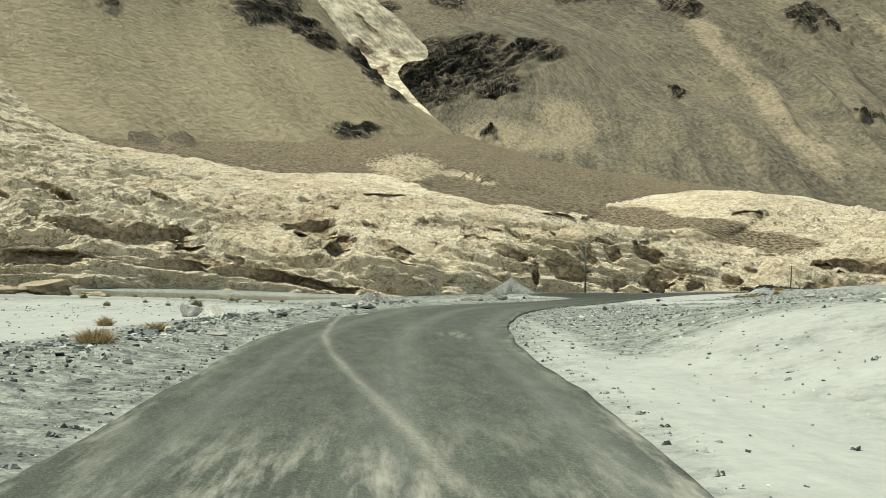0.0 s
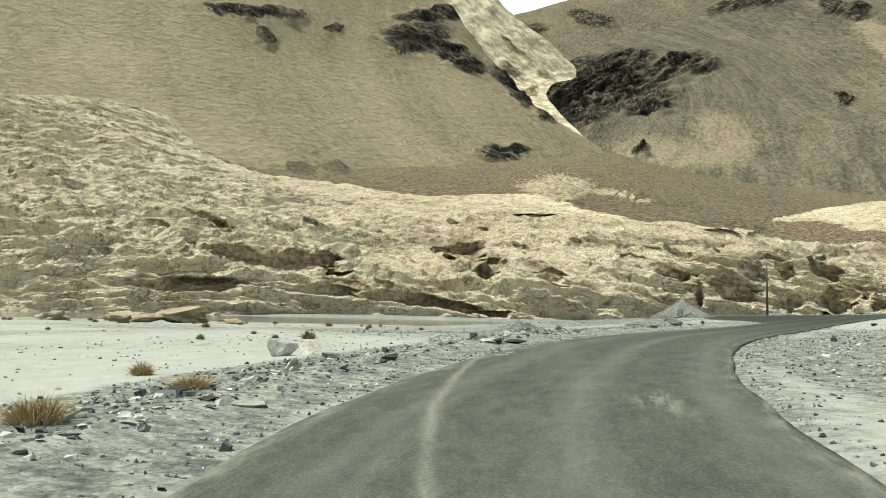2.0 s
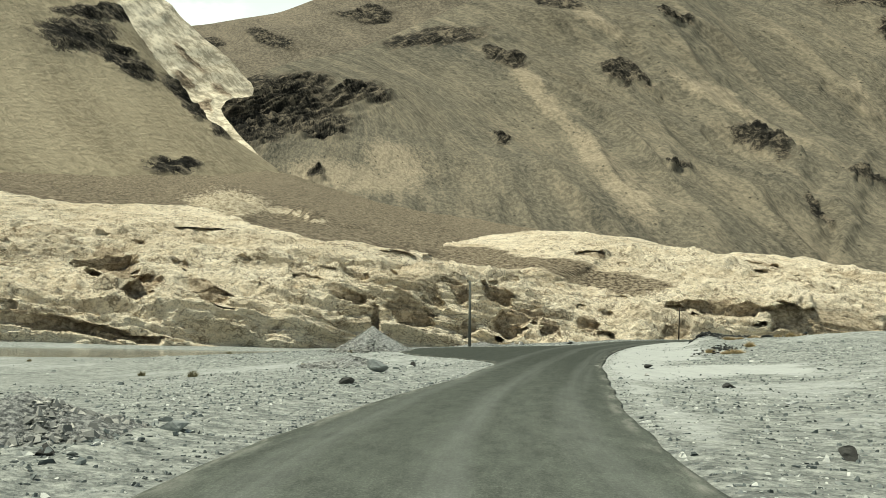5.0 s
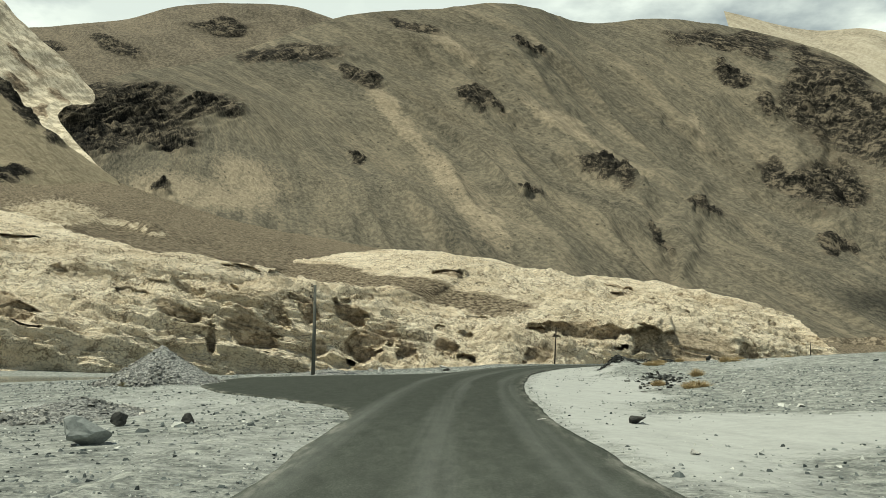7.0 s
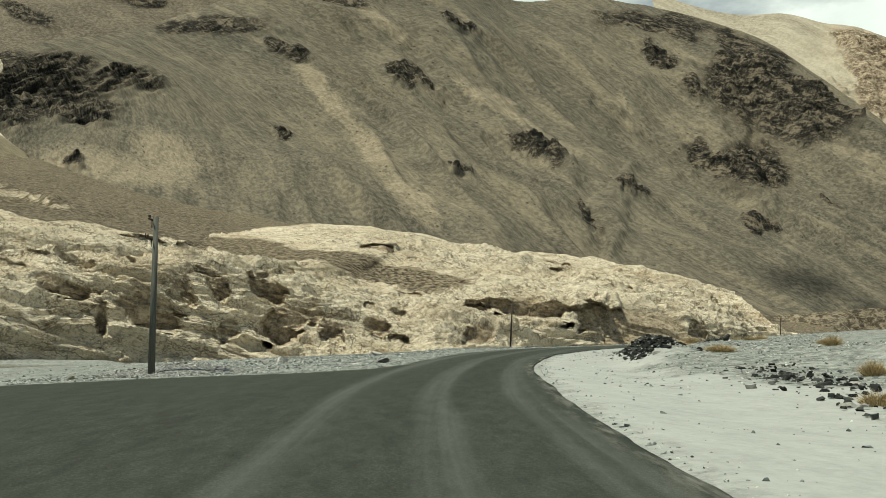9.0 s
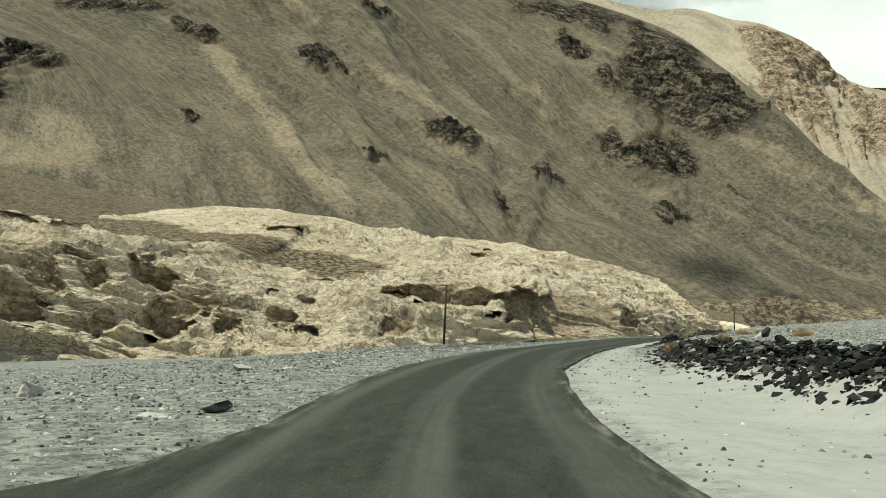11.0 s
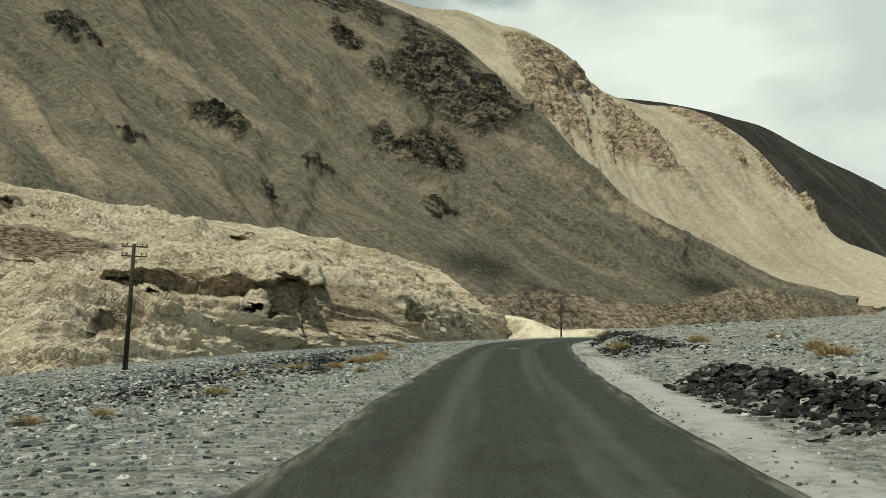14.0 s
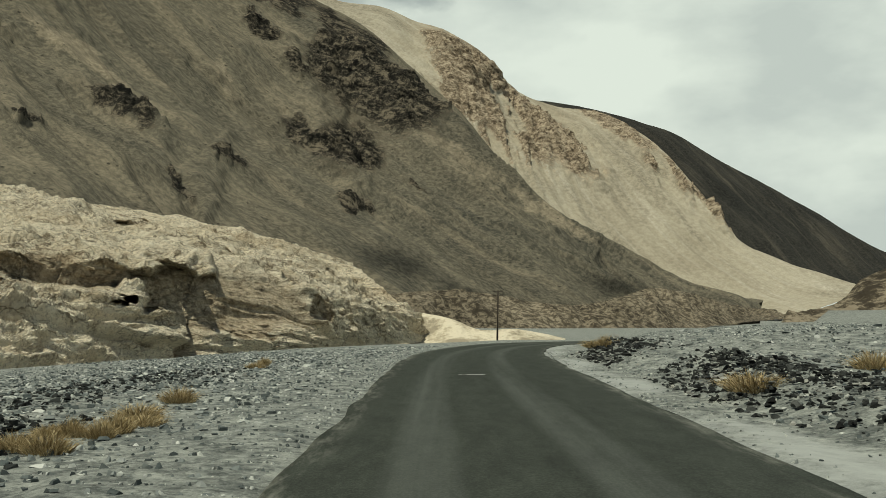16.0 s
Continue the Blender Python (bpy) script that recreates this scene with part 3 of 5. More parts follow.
# the lay-by on the left, beside the first pole: stations along the line and extra width
_bay = np.interp(ROAD_S, [106, 109.5, 112, 115, 117, 121.5, 127, 131, 134.5, 138, 141, 145], [0, 0.6, 1.9, 4.2, 6.1, 8.6, 9.8, 9.6, 6.6, 2.6, 0.75, 0])
ROAD_L = ROAD_L + _bay
ROAD_RAG = fbm(ROAD_S / 2.3, 3.0, seed=5) * 0.09, fbm(ROAD_S / 2.3, 9.0, seed=6) * 0.10
ROAD_L, ROAD_R = ROAD_L + ROAD_RAG[0], ROAD_R + ROAD_RAG[1]


def road_frame(x, y):
    """Station, offset to the left, the road's level, and the edges there, for many places at once."""
    sh = x.shape
    p = np.stack([x.ravel(), y.ravel()], 1)
    best = np.zeros(len(p), int)
    coarse = ROAD[::12, :2]
    for a in range(0, len(p), 40000):
        q = p[a:a + 40000]
        d = ((q[:, None, :] - coarse[None]) ** 2).sum(-1)
        j = d.argmin(1) * 12
        cand = np.clip(j[:, None] + np.arange(-12, 13)[None], 0, len(ROAD) - 1)
        dd = ((q[:, None, :] - ROAD[cand][:, :, :2]) ** 2).sum(-1)
        best[a:a + 40000] = cand[np.arange(len(q)), dd.argmin(1)]
    off = ((p - ROAD[best, :2]) * ROAD_N[best]).sum(1)
    far = np.hypot(*(p - ROAD[best, :2]).T)
    off = np.where(off >= 0, far, -far)
    return (ROAD_S[best].reshape(sh), off.reshape(sh), ROAD[best, 2].reshape(sh), ROAD_L[best].reshape(sh), ROAD_R[best].reshape(sh))


RIVER = curve([(-420, 120, 0), (-220, 150, 0), (-100, 185, 0), (-25, 205, 0), (20, 222, 0), (60, 240, 0), (90, 246, 0), (125, 256, 0), (190, 272, 0)], 300)
RIVER_W = np.interp(RIVER[:, 0], [-420, -100, -25, 20, 60, 90, 125], [36, 30, 28, 20, 11, 5, 2])


def water_level(x):
    return -3.6 - 0.025 * (np.clip(x, -200, 80) + 20)


def river_gap(x, y):
    """Distance beyond the water's edge (negative in the water)."""
    out = np.full(x.shape, 1e9)
    for k in range(0, 300, 3):
        out = np.minimum(out, np.hypot(x - RIVER[k, 0], y - RIVER[k, 1]) - RIVER_W[k])
    return out


MOUNDS = [([(36, 105.8), (39.2, 111.2), (42.9, 116.7), (46.9, 121.7), (50.5, 125.7), (53, 128.4)], 0.5, 1.2), ([(58.4, 134.3), (61.7, 137.9), (65, 141.3)], 0.5, 1.2), ([(76.5, 149.5), (80.5, 153.5), (85, 157)], 0.5, 2.6), ([(90, 162), (95, 165), (100, 168.5)], 0.5, 2.2)]


def to_line(x, y, line):
    out = np.full(x.shape, 1e9)
    for (ax, ay), (bx, by) in zip(line, line[1:]):
        t = np.clip(((x - ax) * (bx - ax) + (y - ay) * (by - ay)) / ((bx - ax) ** 2 + (by - ay) ** 2), 0, 1)
        out = np.minimum(out, np.hypot(x - ax - t * (bx - ax), y - ay - t * (by - ay)))
    return out


def ground_level(x, y):
    s, d, zr, el, er = road_frame(x, y)
    left = d > 0
    beyond = np.where(left, d - el, -d - er)
    rough = fbm(x / 9, y / 9, 0, 4, seed=21) * 0.22 + fbm(x / 1.7, y / 1.7, 0, 3, seed=22) * 0.05
    hill = fbm(x / 60, y / 60, 0, 3, seed=23)
    away = smooth(0.3, 7, beyond)
    # left: a low bank beside the early road, then flats that sink towards the river
    early = smooth(120, 60, s)
    lz = zr + 0.42 * early * (smooth(0.5, 3.4, beyond) - 0.7 * smooth(4.2, 5.0, beyond + 2.0 * hill + 2 * rough)) + hill * 0.35 * smooth(6, 30, beyond)
    lz = lz - 2.4 * smooth(7, 75, beyond) * smooth(-45, 0, x) * (1 - 0.85 * smooth(150, 180, s)) - 0.3 * smooth(170, 200, s) * smooth(2, 14, beyond) - 2.2 * smooth(160, 185, s) * smooth(13, 34, beyond)
    lz = lz - 8.5 * smooth(225, 245, s) * smooth(6, 80, beyond)
    # right: sand, then a gravel bank that climbs gently
    climb = 0.022 + 0.03 * smooth(60, 20, s) + 0.022 * smooth(45, 65, s) * smooth(150, 120, s) + 0.012 * smooth(100, 150, s) + 0.04 * smooth(165, 200, s)
    rz = zr - 0.12 * smooth(0.4, 3, beyond) + climb * np.clip(beyond - 3.5, 0, 70) * (0.7 + 0.6 * vnoise(x / 22, y / 22, 0, 31)) + hill * 0.2 * away
    rz = rz + 0.05 * np.clip(beyond - 8, 0, 42) * smooth(45, 62, s) * smooth(168, 140, s)
    rz = rz + 1.05 * smooth(1.5, 7.5, beyond) * smooth(34, 44, s) * smooth(68, 52, s)
    rz = rz + 0.5 * smooth(3.6, 6.0, beyond) * smooth(132, 146, s) * smooth(215, 195, s)
    rz = rz + 0.95 * smooth(0.8, 7, beyond) * smooth(210, 228, s)
    rz = rz - 0.045 * np.clip(beyond - 70, 0, 300)
    for line, high, wide in MOUNDS:
        rz = rz + high * np.exp(-(to_line(x, y, line) / wide) ** 2) * smooth(1.0, 3.0, beyond)
    z = np.where(left, lz, rz) + rough * away
    z = np.where(beyond < 0, zr - 0.07, np.where(beyond < 0.3, zr - 0.07 + 0.06 * beyond / 0.3, z - 0.01))
    gap = river_gap(x, y)
    bank = water_level(x) - 0.25 + np.clip(gap, -6, 0) * 0.1 + np.clip(gap, 0, 3) * 0.2 + np.clip(gap, 0, 120) * (0.028 + 0.05 * smooth(8, 45, x))
    bank = np.maximum(bank, zr - 0.1 - 0.045 * np.clip(beyond - 4, 0, 200))
    z = np.where(left & (beyond > 2), np.minimum(z, bank + 0.3 * rough), z)
    far = np.hypot(x - 40, y - 90)
    z = z - 0.01 * np.clip(far - 350, 0, 1500) * np.where(left, 1, 1)
    return z, s, d, beyond


def spaced(a, b, step, lo, hi, grow=1.16):
    mid = np.arange(a, b + step, step)
    left, x, g = [], a, step
    while x > lo:
        g *= grow
        x -= g
        left.append(x)
    right, x, g = [], b, step
    while x < hi:
        g *= grow
        x += g
        right.append(x)
    return np.r_[left[::-1], mid, right]


gx = spaced(-22, 104, 0.5, -6000, 6000)
gy = spaced(-8, 182, 0.5, -6000, 6000)
GX, GY = np.meshgrid(gx, gy)


def gravel_share(x, y, s, d, beyond):
    """How stony the ground is: 0 bare sand, 1 all stones."""
    n = fbm(x / 7, y / 7, 0, 4, 0.55, 51)
    n2 = fbm(x / 30, y / 14, 0, 3, 0.5, 52)
    late = smooth(150, 185, s)
    # left: a stony strip along the verge, sand behind it, then stones again towards the far bend
    strip = smooth(-0.2, 0.3, beyond) * smooth(5.8, 4.6, beyond + 1.2 * n)
    first = 0.26 + 0.42 * n + 0.8 * strip + 0.45 * smooth(-0.1, 0.3, n2) * smooth(9, 14, beyond)
    later = 0.85 + 0.5 * n + 0.3 * n2 - 0.3 * smooth(20, 45, beyond)
    left = first + (later - first) * smooth(66, 92, s + 8 * n2)
    left = left + 0.4 * smooth(120, 160, s) - 0.12 * smooth(0.8, 0.2, beyond) * smooth(80, 110, s) * (1 - 0.4 * late)
    right = 0.14 + 0.3 * smooth(100, 84, s) * smooth(44, 54, s) + 0.75 * smooth(0.3, 1.8, beyond + 2.0 * n) * smooth(44, 54, s) * (1 - 0.9 * smooth(88, 100, s) * smooth(185, 170, s)) + 0.8 * n * smooth(1.5, 4, beyond) + 0.6 * smooth(8, 13, beyond + 4 * n) * smooth(90, 55, s)
    right = right + 0.8 * smooth(4.5, 7.5, beyond + 3.0 * n) * smooth(85, 105, s) + late * 0.55 * smooth(0.6, 2.0, beyond) + 0.35 * smooth(0.9, 0.2, beyond)
    return np.clip(np.where(d > 0, left, right), 0, 1)


GZ, GS, GD, GB = ground_level(GX, GY)
ground = new("ground", grid_mesh("ground", np.stack([GX, GY, GZ], -1), GROUND, fields={"gravel": gravel_share(GX, GY, GS, GD, GB)}))
tagged(ground, "pale sand and grey gravel flats beside the road", "ground", kind="structure")

# the asphalt, with a thin ragged edge
_w = np.linspace(0, 1, 64)
RV = np.zeros((66, 900, 3))
for k, f in enumerate(np.r_[0, _w, 1]):
    off = ROAD_L * (1 - f) - ROAD_R * f
    RV[k, :, :2] = ROAD[:, :2] + ROAD_N * off[:, None]
    RV[k, :, 2] = ROAD[:, 2] + 0.02 * (1 - (2 * f - 1) ** 2)
RV[0, :, 2] -= 0.09
RV[-1, :, 2] -= 0.09
RUV = np.stack([np.broadcast_to(ROAD_S, (66, 900)), np.array([ROAD_L * (1 - f) - ROAD_R * f for f in np.r_[0, _w, 1]])], -1)
_rx, _ry = RV[..., 0], RV[..., 1]
_edge = np.minimum(ROAD_L[None] - RUV[..., 1], RUV[..., 1] + ROAD_R[None])
_trail = np.exp(-(to_line(_rx, _ry, [(-3.9, 41), (-4.0, 34), (-3.5, 26), (-3.05, 21.3), (-2.3, 17), (-1.3, 12.6), (-0.5, 9.3), (0.1, 6.5)]) / 0.075) ** 2)
_trail = _trail * (0.55 + 0.6 * vnoise(_rx / 0.5, _ry / 1.5, 0, 72)) + 0.12 * np.exp(-(to_line(_rx, _ry, [(-2.4, 40), (-1.6, 30), (-1.2, 24)]) / 0.35) ** 2)
_drift = 0.85 * smooth(12, 4, _ry) * smooth(-2.6, 0.2, RUV[..., 1] * -1 + 0.6) + 0.7 * smooth(0.45, 0.0, _edge)
_drift = _drift + 0.75 * np.exp(-((_rx - 0.0) ** 2 / 0.25 + (_ry - 22.3) ** 2 / 2.5)) + 0.5 * smooth(3.0, 0.5, np.hypot(_rx + 2.0, _ry - 6.5))
road = new("road", grid_mesh("road", RV, ASPHALT, RUV, flip=True, fields={"sand": np.clip(_drift, 0, 1), "trail": _trail}))
tagged(road, "winding worn grey asphalt road dusted with sand", "road", kind="structure")

# ---- water ----
k = Mat("silty_water", 0.12, 0.5)
k.bump(k.noise(k.scaled(k.pos, (0.5, 0.5, 1)), 1.0, 4), 0.15, 0.1)
WATER = k.color((0.20, 0.20, 0.165))
wv = np.zeros((40, 40, 3))
wv[..., 0], wv[..., 1] = np.meshgrid(np.linspace(-500, 96, 40), np.linspace(60, 420, 40))
wv[..., 2] = water_level(wv[..., 0])
water = new("river", grid_mesh("river", wv, WATER))
tagged(water, "shallow grey silty river below the pale cliffs", "river", kind="structure")


# ---- mountains ----
HUB = (20.0, 60.0, 2.0)      # bearings and heights of crags are given from here, in degrees


def bearings(V):
    """Bearing and height angle from the hub, in degrees, with a ragged shift."""
    x, y, z = V[..., 0] - HUB[0], V[..., 1] - HUB[1], V[..., 2] - HUB[2]
    az = np.degrees(np.arctan2(x, y))
    el = np.degrees(np.arctan2(z, np.hypot(x, y)))
    wa = fbm(az / 1.3, el / 0.8, 0, 5, 0.62, 91)
    we = fbm(az / 1.3, el / 0.8, 5.0, 5, 0.62, 92)
    return az + 0.8 * wa, el + 0.45 * we


def crag_share(V, crags):
    """Where bare rock breaks through a slope: bearing, height angle, half width, half height, tilt of each crag."""
    az, el = bearings(V)
    out = np.zeros(az.shape)
    for a, e, w, h, tilt in crags:
        da, de = (az - a) * math.cos(radians(e)), el - e
        c, s = math.cos(radians(tilt)), math.sin(radians(tilt))
        r = np.hypot((da * c + de * s) / w, (de * c - da * s) / h)
        out = np.maximum(out, smooth(1.45, 0.2, r))
    return out


def bed_dip(x, dip):
    """How far the beds have sunk at x: dip gives their fall to the right at some places."""
    q = np.linspace(-5000, 5000, 2001)
    f = np.interp(q, [p[0] for p in dip], [p[1] for p in dip])
    return np.interp(x, q, np.cumsum(f) * (q[1] - q[0]))


def mountain(name, label, curves, nu, nv, mat, amp, size, seed, gullies=0.0, gsize=60.0, skew=0.0, crags=(), crag_out=14.0,
             category="mountain", pin=True, crowd=-1.0, skirt=(0, 0), pale=(), dip=((-9000, 0.15), (9000, 0.15)), sharp=False, ribs=0.0, rib_skew=0.0, rib_low=0.25, coarse=1.0, pale_out=0.0, folds=(), dark=()):
    if skirt[0]:
        foot = [(p[0] - skirt[0] * (p[0] - HUB[0]) / math.hypot(p[0] - HUB[0], p[1] - HUB[1]),
                 p[1] - skirt[0] * (p[1] - HUB[1]) / math.hypot(p[0] - HUB[0], p[1] - HUB[1]), p[2] - skirt[1]) for p in curves[0]]
        curves = [foot] + list(curves)
    V = loft(curves, nu, nv)
    N = normals(V)
    UV = measures(V)
    x, y, z = V[..., 0], V[..., 1], V[..., 2]
    up = np.linspace(0, 1, nv)[:, None]
    d = amp * fbm(x / size, y / size, z / size, 6, 0.5, seed)
    if gullies:
        wob = fbm(x / gsize / 5, y / gsize / 5, z / gsize / 5, 2, 0.5, seed + 9) * 0.5
        across = (UV[..., 0] + skew * UV[..., 1]) / gsize + wob
        broad = (UV[..., 0] + skew * UV[..., 1]) / (gsize * 2.4) + wob + 3.3
        d = d + 1.1 * gullies * (fbm(broad, UV[..., 1] / gsize / 9, 0, 2, 0.5, seed + 4, ridged=True) - 0.4) * smooth(0.12, 0.6, up) * smooth(crowd, crowd + 0.18, np.linspace(0, 1, nu)[None, :])
        d = d + 0.6 * gullies * (fbm(across, UV[..., 1] / gsize / 7, 0, 4, 0.42, seed + 3, ridged=True) - 0.4) * smooth(0.12, 0.6, up) * smooth(crowd, crowd + 0.18, np.linspace(0, 1, nu)[None, :])
    for line, depth, wide in folds:
        d = d - depth * np.exp(-(to_line(*bearings(V), line) / wide) ** 2)
    rock = crag_share(V, crags)
    bed = z + bed_dip(x, dip)
    if ribs:
        # bare ribs with chutes of loose sand between them
        run = fbm((UV[..., 0] + rib_skew * UV[..., 1]) / ribs, UV[..., 1] / ribs / 4, 0, 4, 0.55, seed + 12, ridged=True)
        rock = rock * (rib_low + (1.1 - rib_low) * smooth(0.36, 0.5, run))
        d = d + crag_out * 0.9 * rock * (run - 0.35)
    if len(crags):
        beds = fbm(x / 70 / coarse, y / 70 / coarse, bed / 15 / coarse, 4, 0.5, seed + 6, ridged=True)
        d = d + crag_out * rock * (beds - 0.2) * (0.6 if ribs else 1.0)
        tone, tilt, joint = cells(x / 34 / coarse, y / 34 / coarse, bed / 17 / coarse, seed + 31)
        d = d + crag_out * (0.22 if ribs else 0.5) * rock * (tone - 0.4 + tilt) * smooth(0.0, 0.25, joint)
    if pin:
        d = d * (0.15 + 0.85 * smooth(1.0, 0.86, up))
    if pale_out:
        d = d + pale_out * crag_share(V, pale) * (fbm(x / 30, y / 30, bed / 8, 4, 0.55, seed + 21, ridged=True) - 0.1)
    V = V + N * d[..., None]
    ob = new(name, grid_mesh(name, V, mat, UV, fields={"crag": rock, "pale": crag_share(V, pale), "dark": crag_share(V, dark), "bed": V[..., 2] + bed_dip(V[..., 0], dip)}, sharp=sharp))
    return tagged(ob, label, category, kind="structure")


A_FOOT = [(-356, 230, 34), (-416, 382, 61), (-395, 523, 93), (-318, 697, 115), (-251, 871, 129), (-150, 1046, 155), (-67, 1205, 189), (2, 1357, 220)]
A_MID = [(-526, 335, 111), (-566, 515, 167), (-537, 704, 227), (-419, 915, 280), (-330, 1140, 324), (-210, 1289, 324), (-108, 1352, 288), (-3, 1387, 232)]
A_TOP = [(-1128, 654, 557), (-1049, 934, 713), (-891, 1151, 778), (-632, 1367, 790), (-435, 1494, 706), (-243, 1487, 481), (-125, 1451, 332), (-5, 1407, 238)]
A_BACK = [(p[0] * 1.12, p[1] * 1.1, p[2] + 25) for p in A_TOP]
A_CRAGS = [(-7.6, 14.6, 1.4, 0.5, -40), (-23.9, 17.1, 0.8, 0.51, 0), (-19.3, 17.7, 0.58, 0.33, 0), (-13.5, 17.2, 3.08, 1.16, 5), (-10.5, 15.9, 2.17, 0.87, -25), (-6.1, 13.5, 1.63, 0.51, -35),
           (-4.7, 12.5, 0.91, 0.72, -30), (-25.0, 18.4, 4.35, 0.51, 0), (-8.0, 9.8, 1.99, 0.62, 0), (-12.0, 18.6, 3.2, 0.5, 0)]
mountain("mountain_sand", "smooth tan sand and scree mountain slope", [A_FOOT, A_MID, A_TOP, A_BACK], 360, 210, SAND_SLOPE, 3.5, 110, 1, 2.0, 60, 0.0, A_CRAGS, 11, skirt=(60, 30))
W_LOW = [(-470, 1620, 640), (-330, 1580, 490), (-262, 1540, 385), (-175, 1500, 320), (-100, 1470, 280), (-14, 1412, 225)]
W_TOP = [(-358, 1822, 797), (-247, 1890, 669), (-169, 1899, 599), (-69, 1905, 507), (-106, 1653, 387), (-13, 1456, 251)]
mountain("gully_wall", "cream rock wall of a steep gully", [W_LOW, W_TOP], 170, 110, PALE_WALL, 6, 60, 2, 8, 80, 0.3,
         [(-9.8, 17.0, 1.2, 0.4, -35), (-7.0, 15.0, 0.9, 0.35, -40), (-5.2, 13.6, 0.6, 0.3, -30), (-6.5, 16.3, 1.6, 0.3, -40), (-4.4, 14.6, 0.8, 0.3, -35)], 8, "cliff", pin=False, dip=((-9000, 0.5), (9000, 0.5)))
B_FOOT = [(-109, 1802, 384), (2, 1436, 233), (81, 1354, 189), (191, 1292, 155), (327, 1233, 130), (493, 1152, 94), (749, 1070, 31), (964, 939, 2), (1161, 932, -31), (1354, 910, -45), (1693, 910, -27), (2126, 910, -2)]
B_MID = [(-123, 1901, 419), (-19, 1906, 415), (162, 1899, 447), (421, 1756, 369), (653, 1735, 407), (955, 1700, 380), (1326, 1620, 370), (1496, 1316, 219), (1661, 1173, 129), (1882, 1091, 75), (2172, 930, 0)]
B_TOP = [(-137, 2001, 461), (-105, 2103, 545), (7, 2206, 635), (160, 2250, 690), (361, 2328, 803), (499, 2353, 879), (644, 2369, 929), (855, 2354, 962), (1003, 2293, 972), (1274, 2325, 962), (1482, 2250, 976), (1799, 2082, 893), (1860, 1955, 815), (1914, 1827, 697), (1959, 1697, 565), (2024, 1441, 286), (2071, 1268, 173), (2146, 1121, 66), (2220, 944, 3)]
B_CRAGS = [(-4.0, 13.4, 1.5, 1.1, 20), (-2.5, 13.7, 2.4, 1.5, 20), (1.2, 13.3, 2.8, 1.1, 20), (-2.1, 12.2, 2.72, 1.45, 20), (-0.4, 14.4, 3.62, 1.63, 20), (-2.6, 14.8, 2.17, 1.09, 20), (4.3, 14.6, 2.54, 0.94, 0), (2.2, 12.6, 2.17, 0.87, 15), (9.5, 18.3, 4.17, 0.72, 5),
           (13.9, 17.2, 1.52, 0.43, -20), (13.6, 12.0, 0.65, 0.62, 0), (21.3, 16.1, 1.45, 0.43, -40)]
B_HIGH = [(29.7, 10.5, 2.8, 0.56, -32), (33.0, 6.3, 1.28, 0.4, -50), (43.5, 5.8, 1.6, 0.36, -22), (41.2, 9.8, 3.06, 0.66, -38), (43.6, 9.7, 2.27, 2.16, -20), (43.0, 14.5, 2.7, 2.7, -50), (45.7, 12.7, 4.59, 2.04, -35), (40.1, 13.9, 1.12, 0.56, -50), (37.8, 16.3, 1.6, 0.56, -35), (22.3, 16.0, 1.8, 0.4, -35), (14.4, 16.8, 1.52, 0.64, -15), (38.9, 18.0, 2.2, 0.64, -30), (44.1, 15.8, 2.43, 1.2, -40), (35.9, 7.9, 1.6, 0.32, -15), (24.4, 9.0, 0.88, 0.24, -30), (47.6, 7.5, 1.2, 0.32, -35),
          (37.8, 18.5, 4.35, 0.8, -10),
          (42.7, 16.6, 2.54, 0.87, -35), (17.4, 20.1, 2.17, 0.51, -20), (24.8, 18.8, 1.45, 0.36, -30), (1.5, 9.7, 0.72, 0.51, 0), (0.5, 8.8, 1.38, 0.36, -10)]
B_PALE = [(16.1, 15.0, 2.91, 0.7, -51), (19.4, 11.2, 2.4, 0.8, -47), (22.0, 8.2, 2.2, 1.0, -50), (3.8, 9.5, 5.16, 1.2, -5), (6.8, 10.6, 2.29, 1.4, -13), (6.5, 19.8, 2.05, 1.2, -23), (27.4, 14.3, 3.39, 0.5, -32), (19.9, 19.1, 2.13, 0.5, -31), (50.4, 9.2, 3.6, 0.5, -31), (55.8, 5.8, 3.4, 0.45, -34), (36.1, 13.3, 1.54, 0.4, -70)]
B_FOLDS = [([(24.5, 17.9), (27.8, 14.4), (30.6, 11.9), (32.4, 9.0), (33.6, 5.8), (33.7, 4.3)], 9, 0.6), ([(33.9, 14.2), (36.6, 12.0), (39.6, 9.4), (43.4, 6.9), (46.4, 5.4)], 15, 0.5), ([(19.6, 21.3), (23.0, 16.2), (25.6, 14.1)], 14, 0.6), ([(36.2, 9.9), (34.8, 7.1), (34.4, 4.7)], -14, 0.7), ([(42.1, 17.3), (43.3, 12.9), (44.1, 8.8)], 18, 0.5), ([(39.4, 15.5), (41.6, 10.3), (44.0, 7.5)], -20, 0.8), ([(46.1, 12.9), (51.7, 7.6), (57.8, 3.3)], -18, 0.6)]
# cloud shade near the mountain's foot, painted as dark patches
B_CLOUD_SHADE = [(46.0, 2.7, 2.6, 0.9, -15), (59.5, 1.3, 2.4, 0.5, -12), (49.9, 1.0, 1.6, 0.5, -30)]
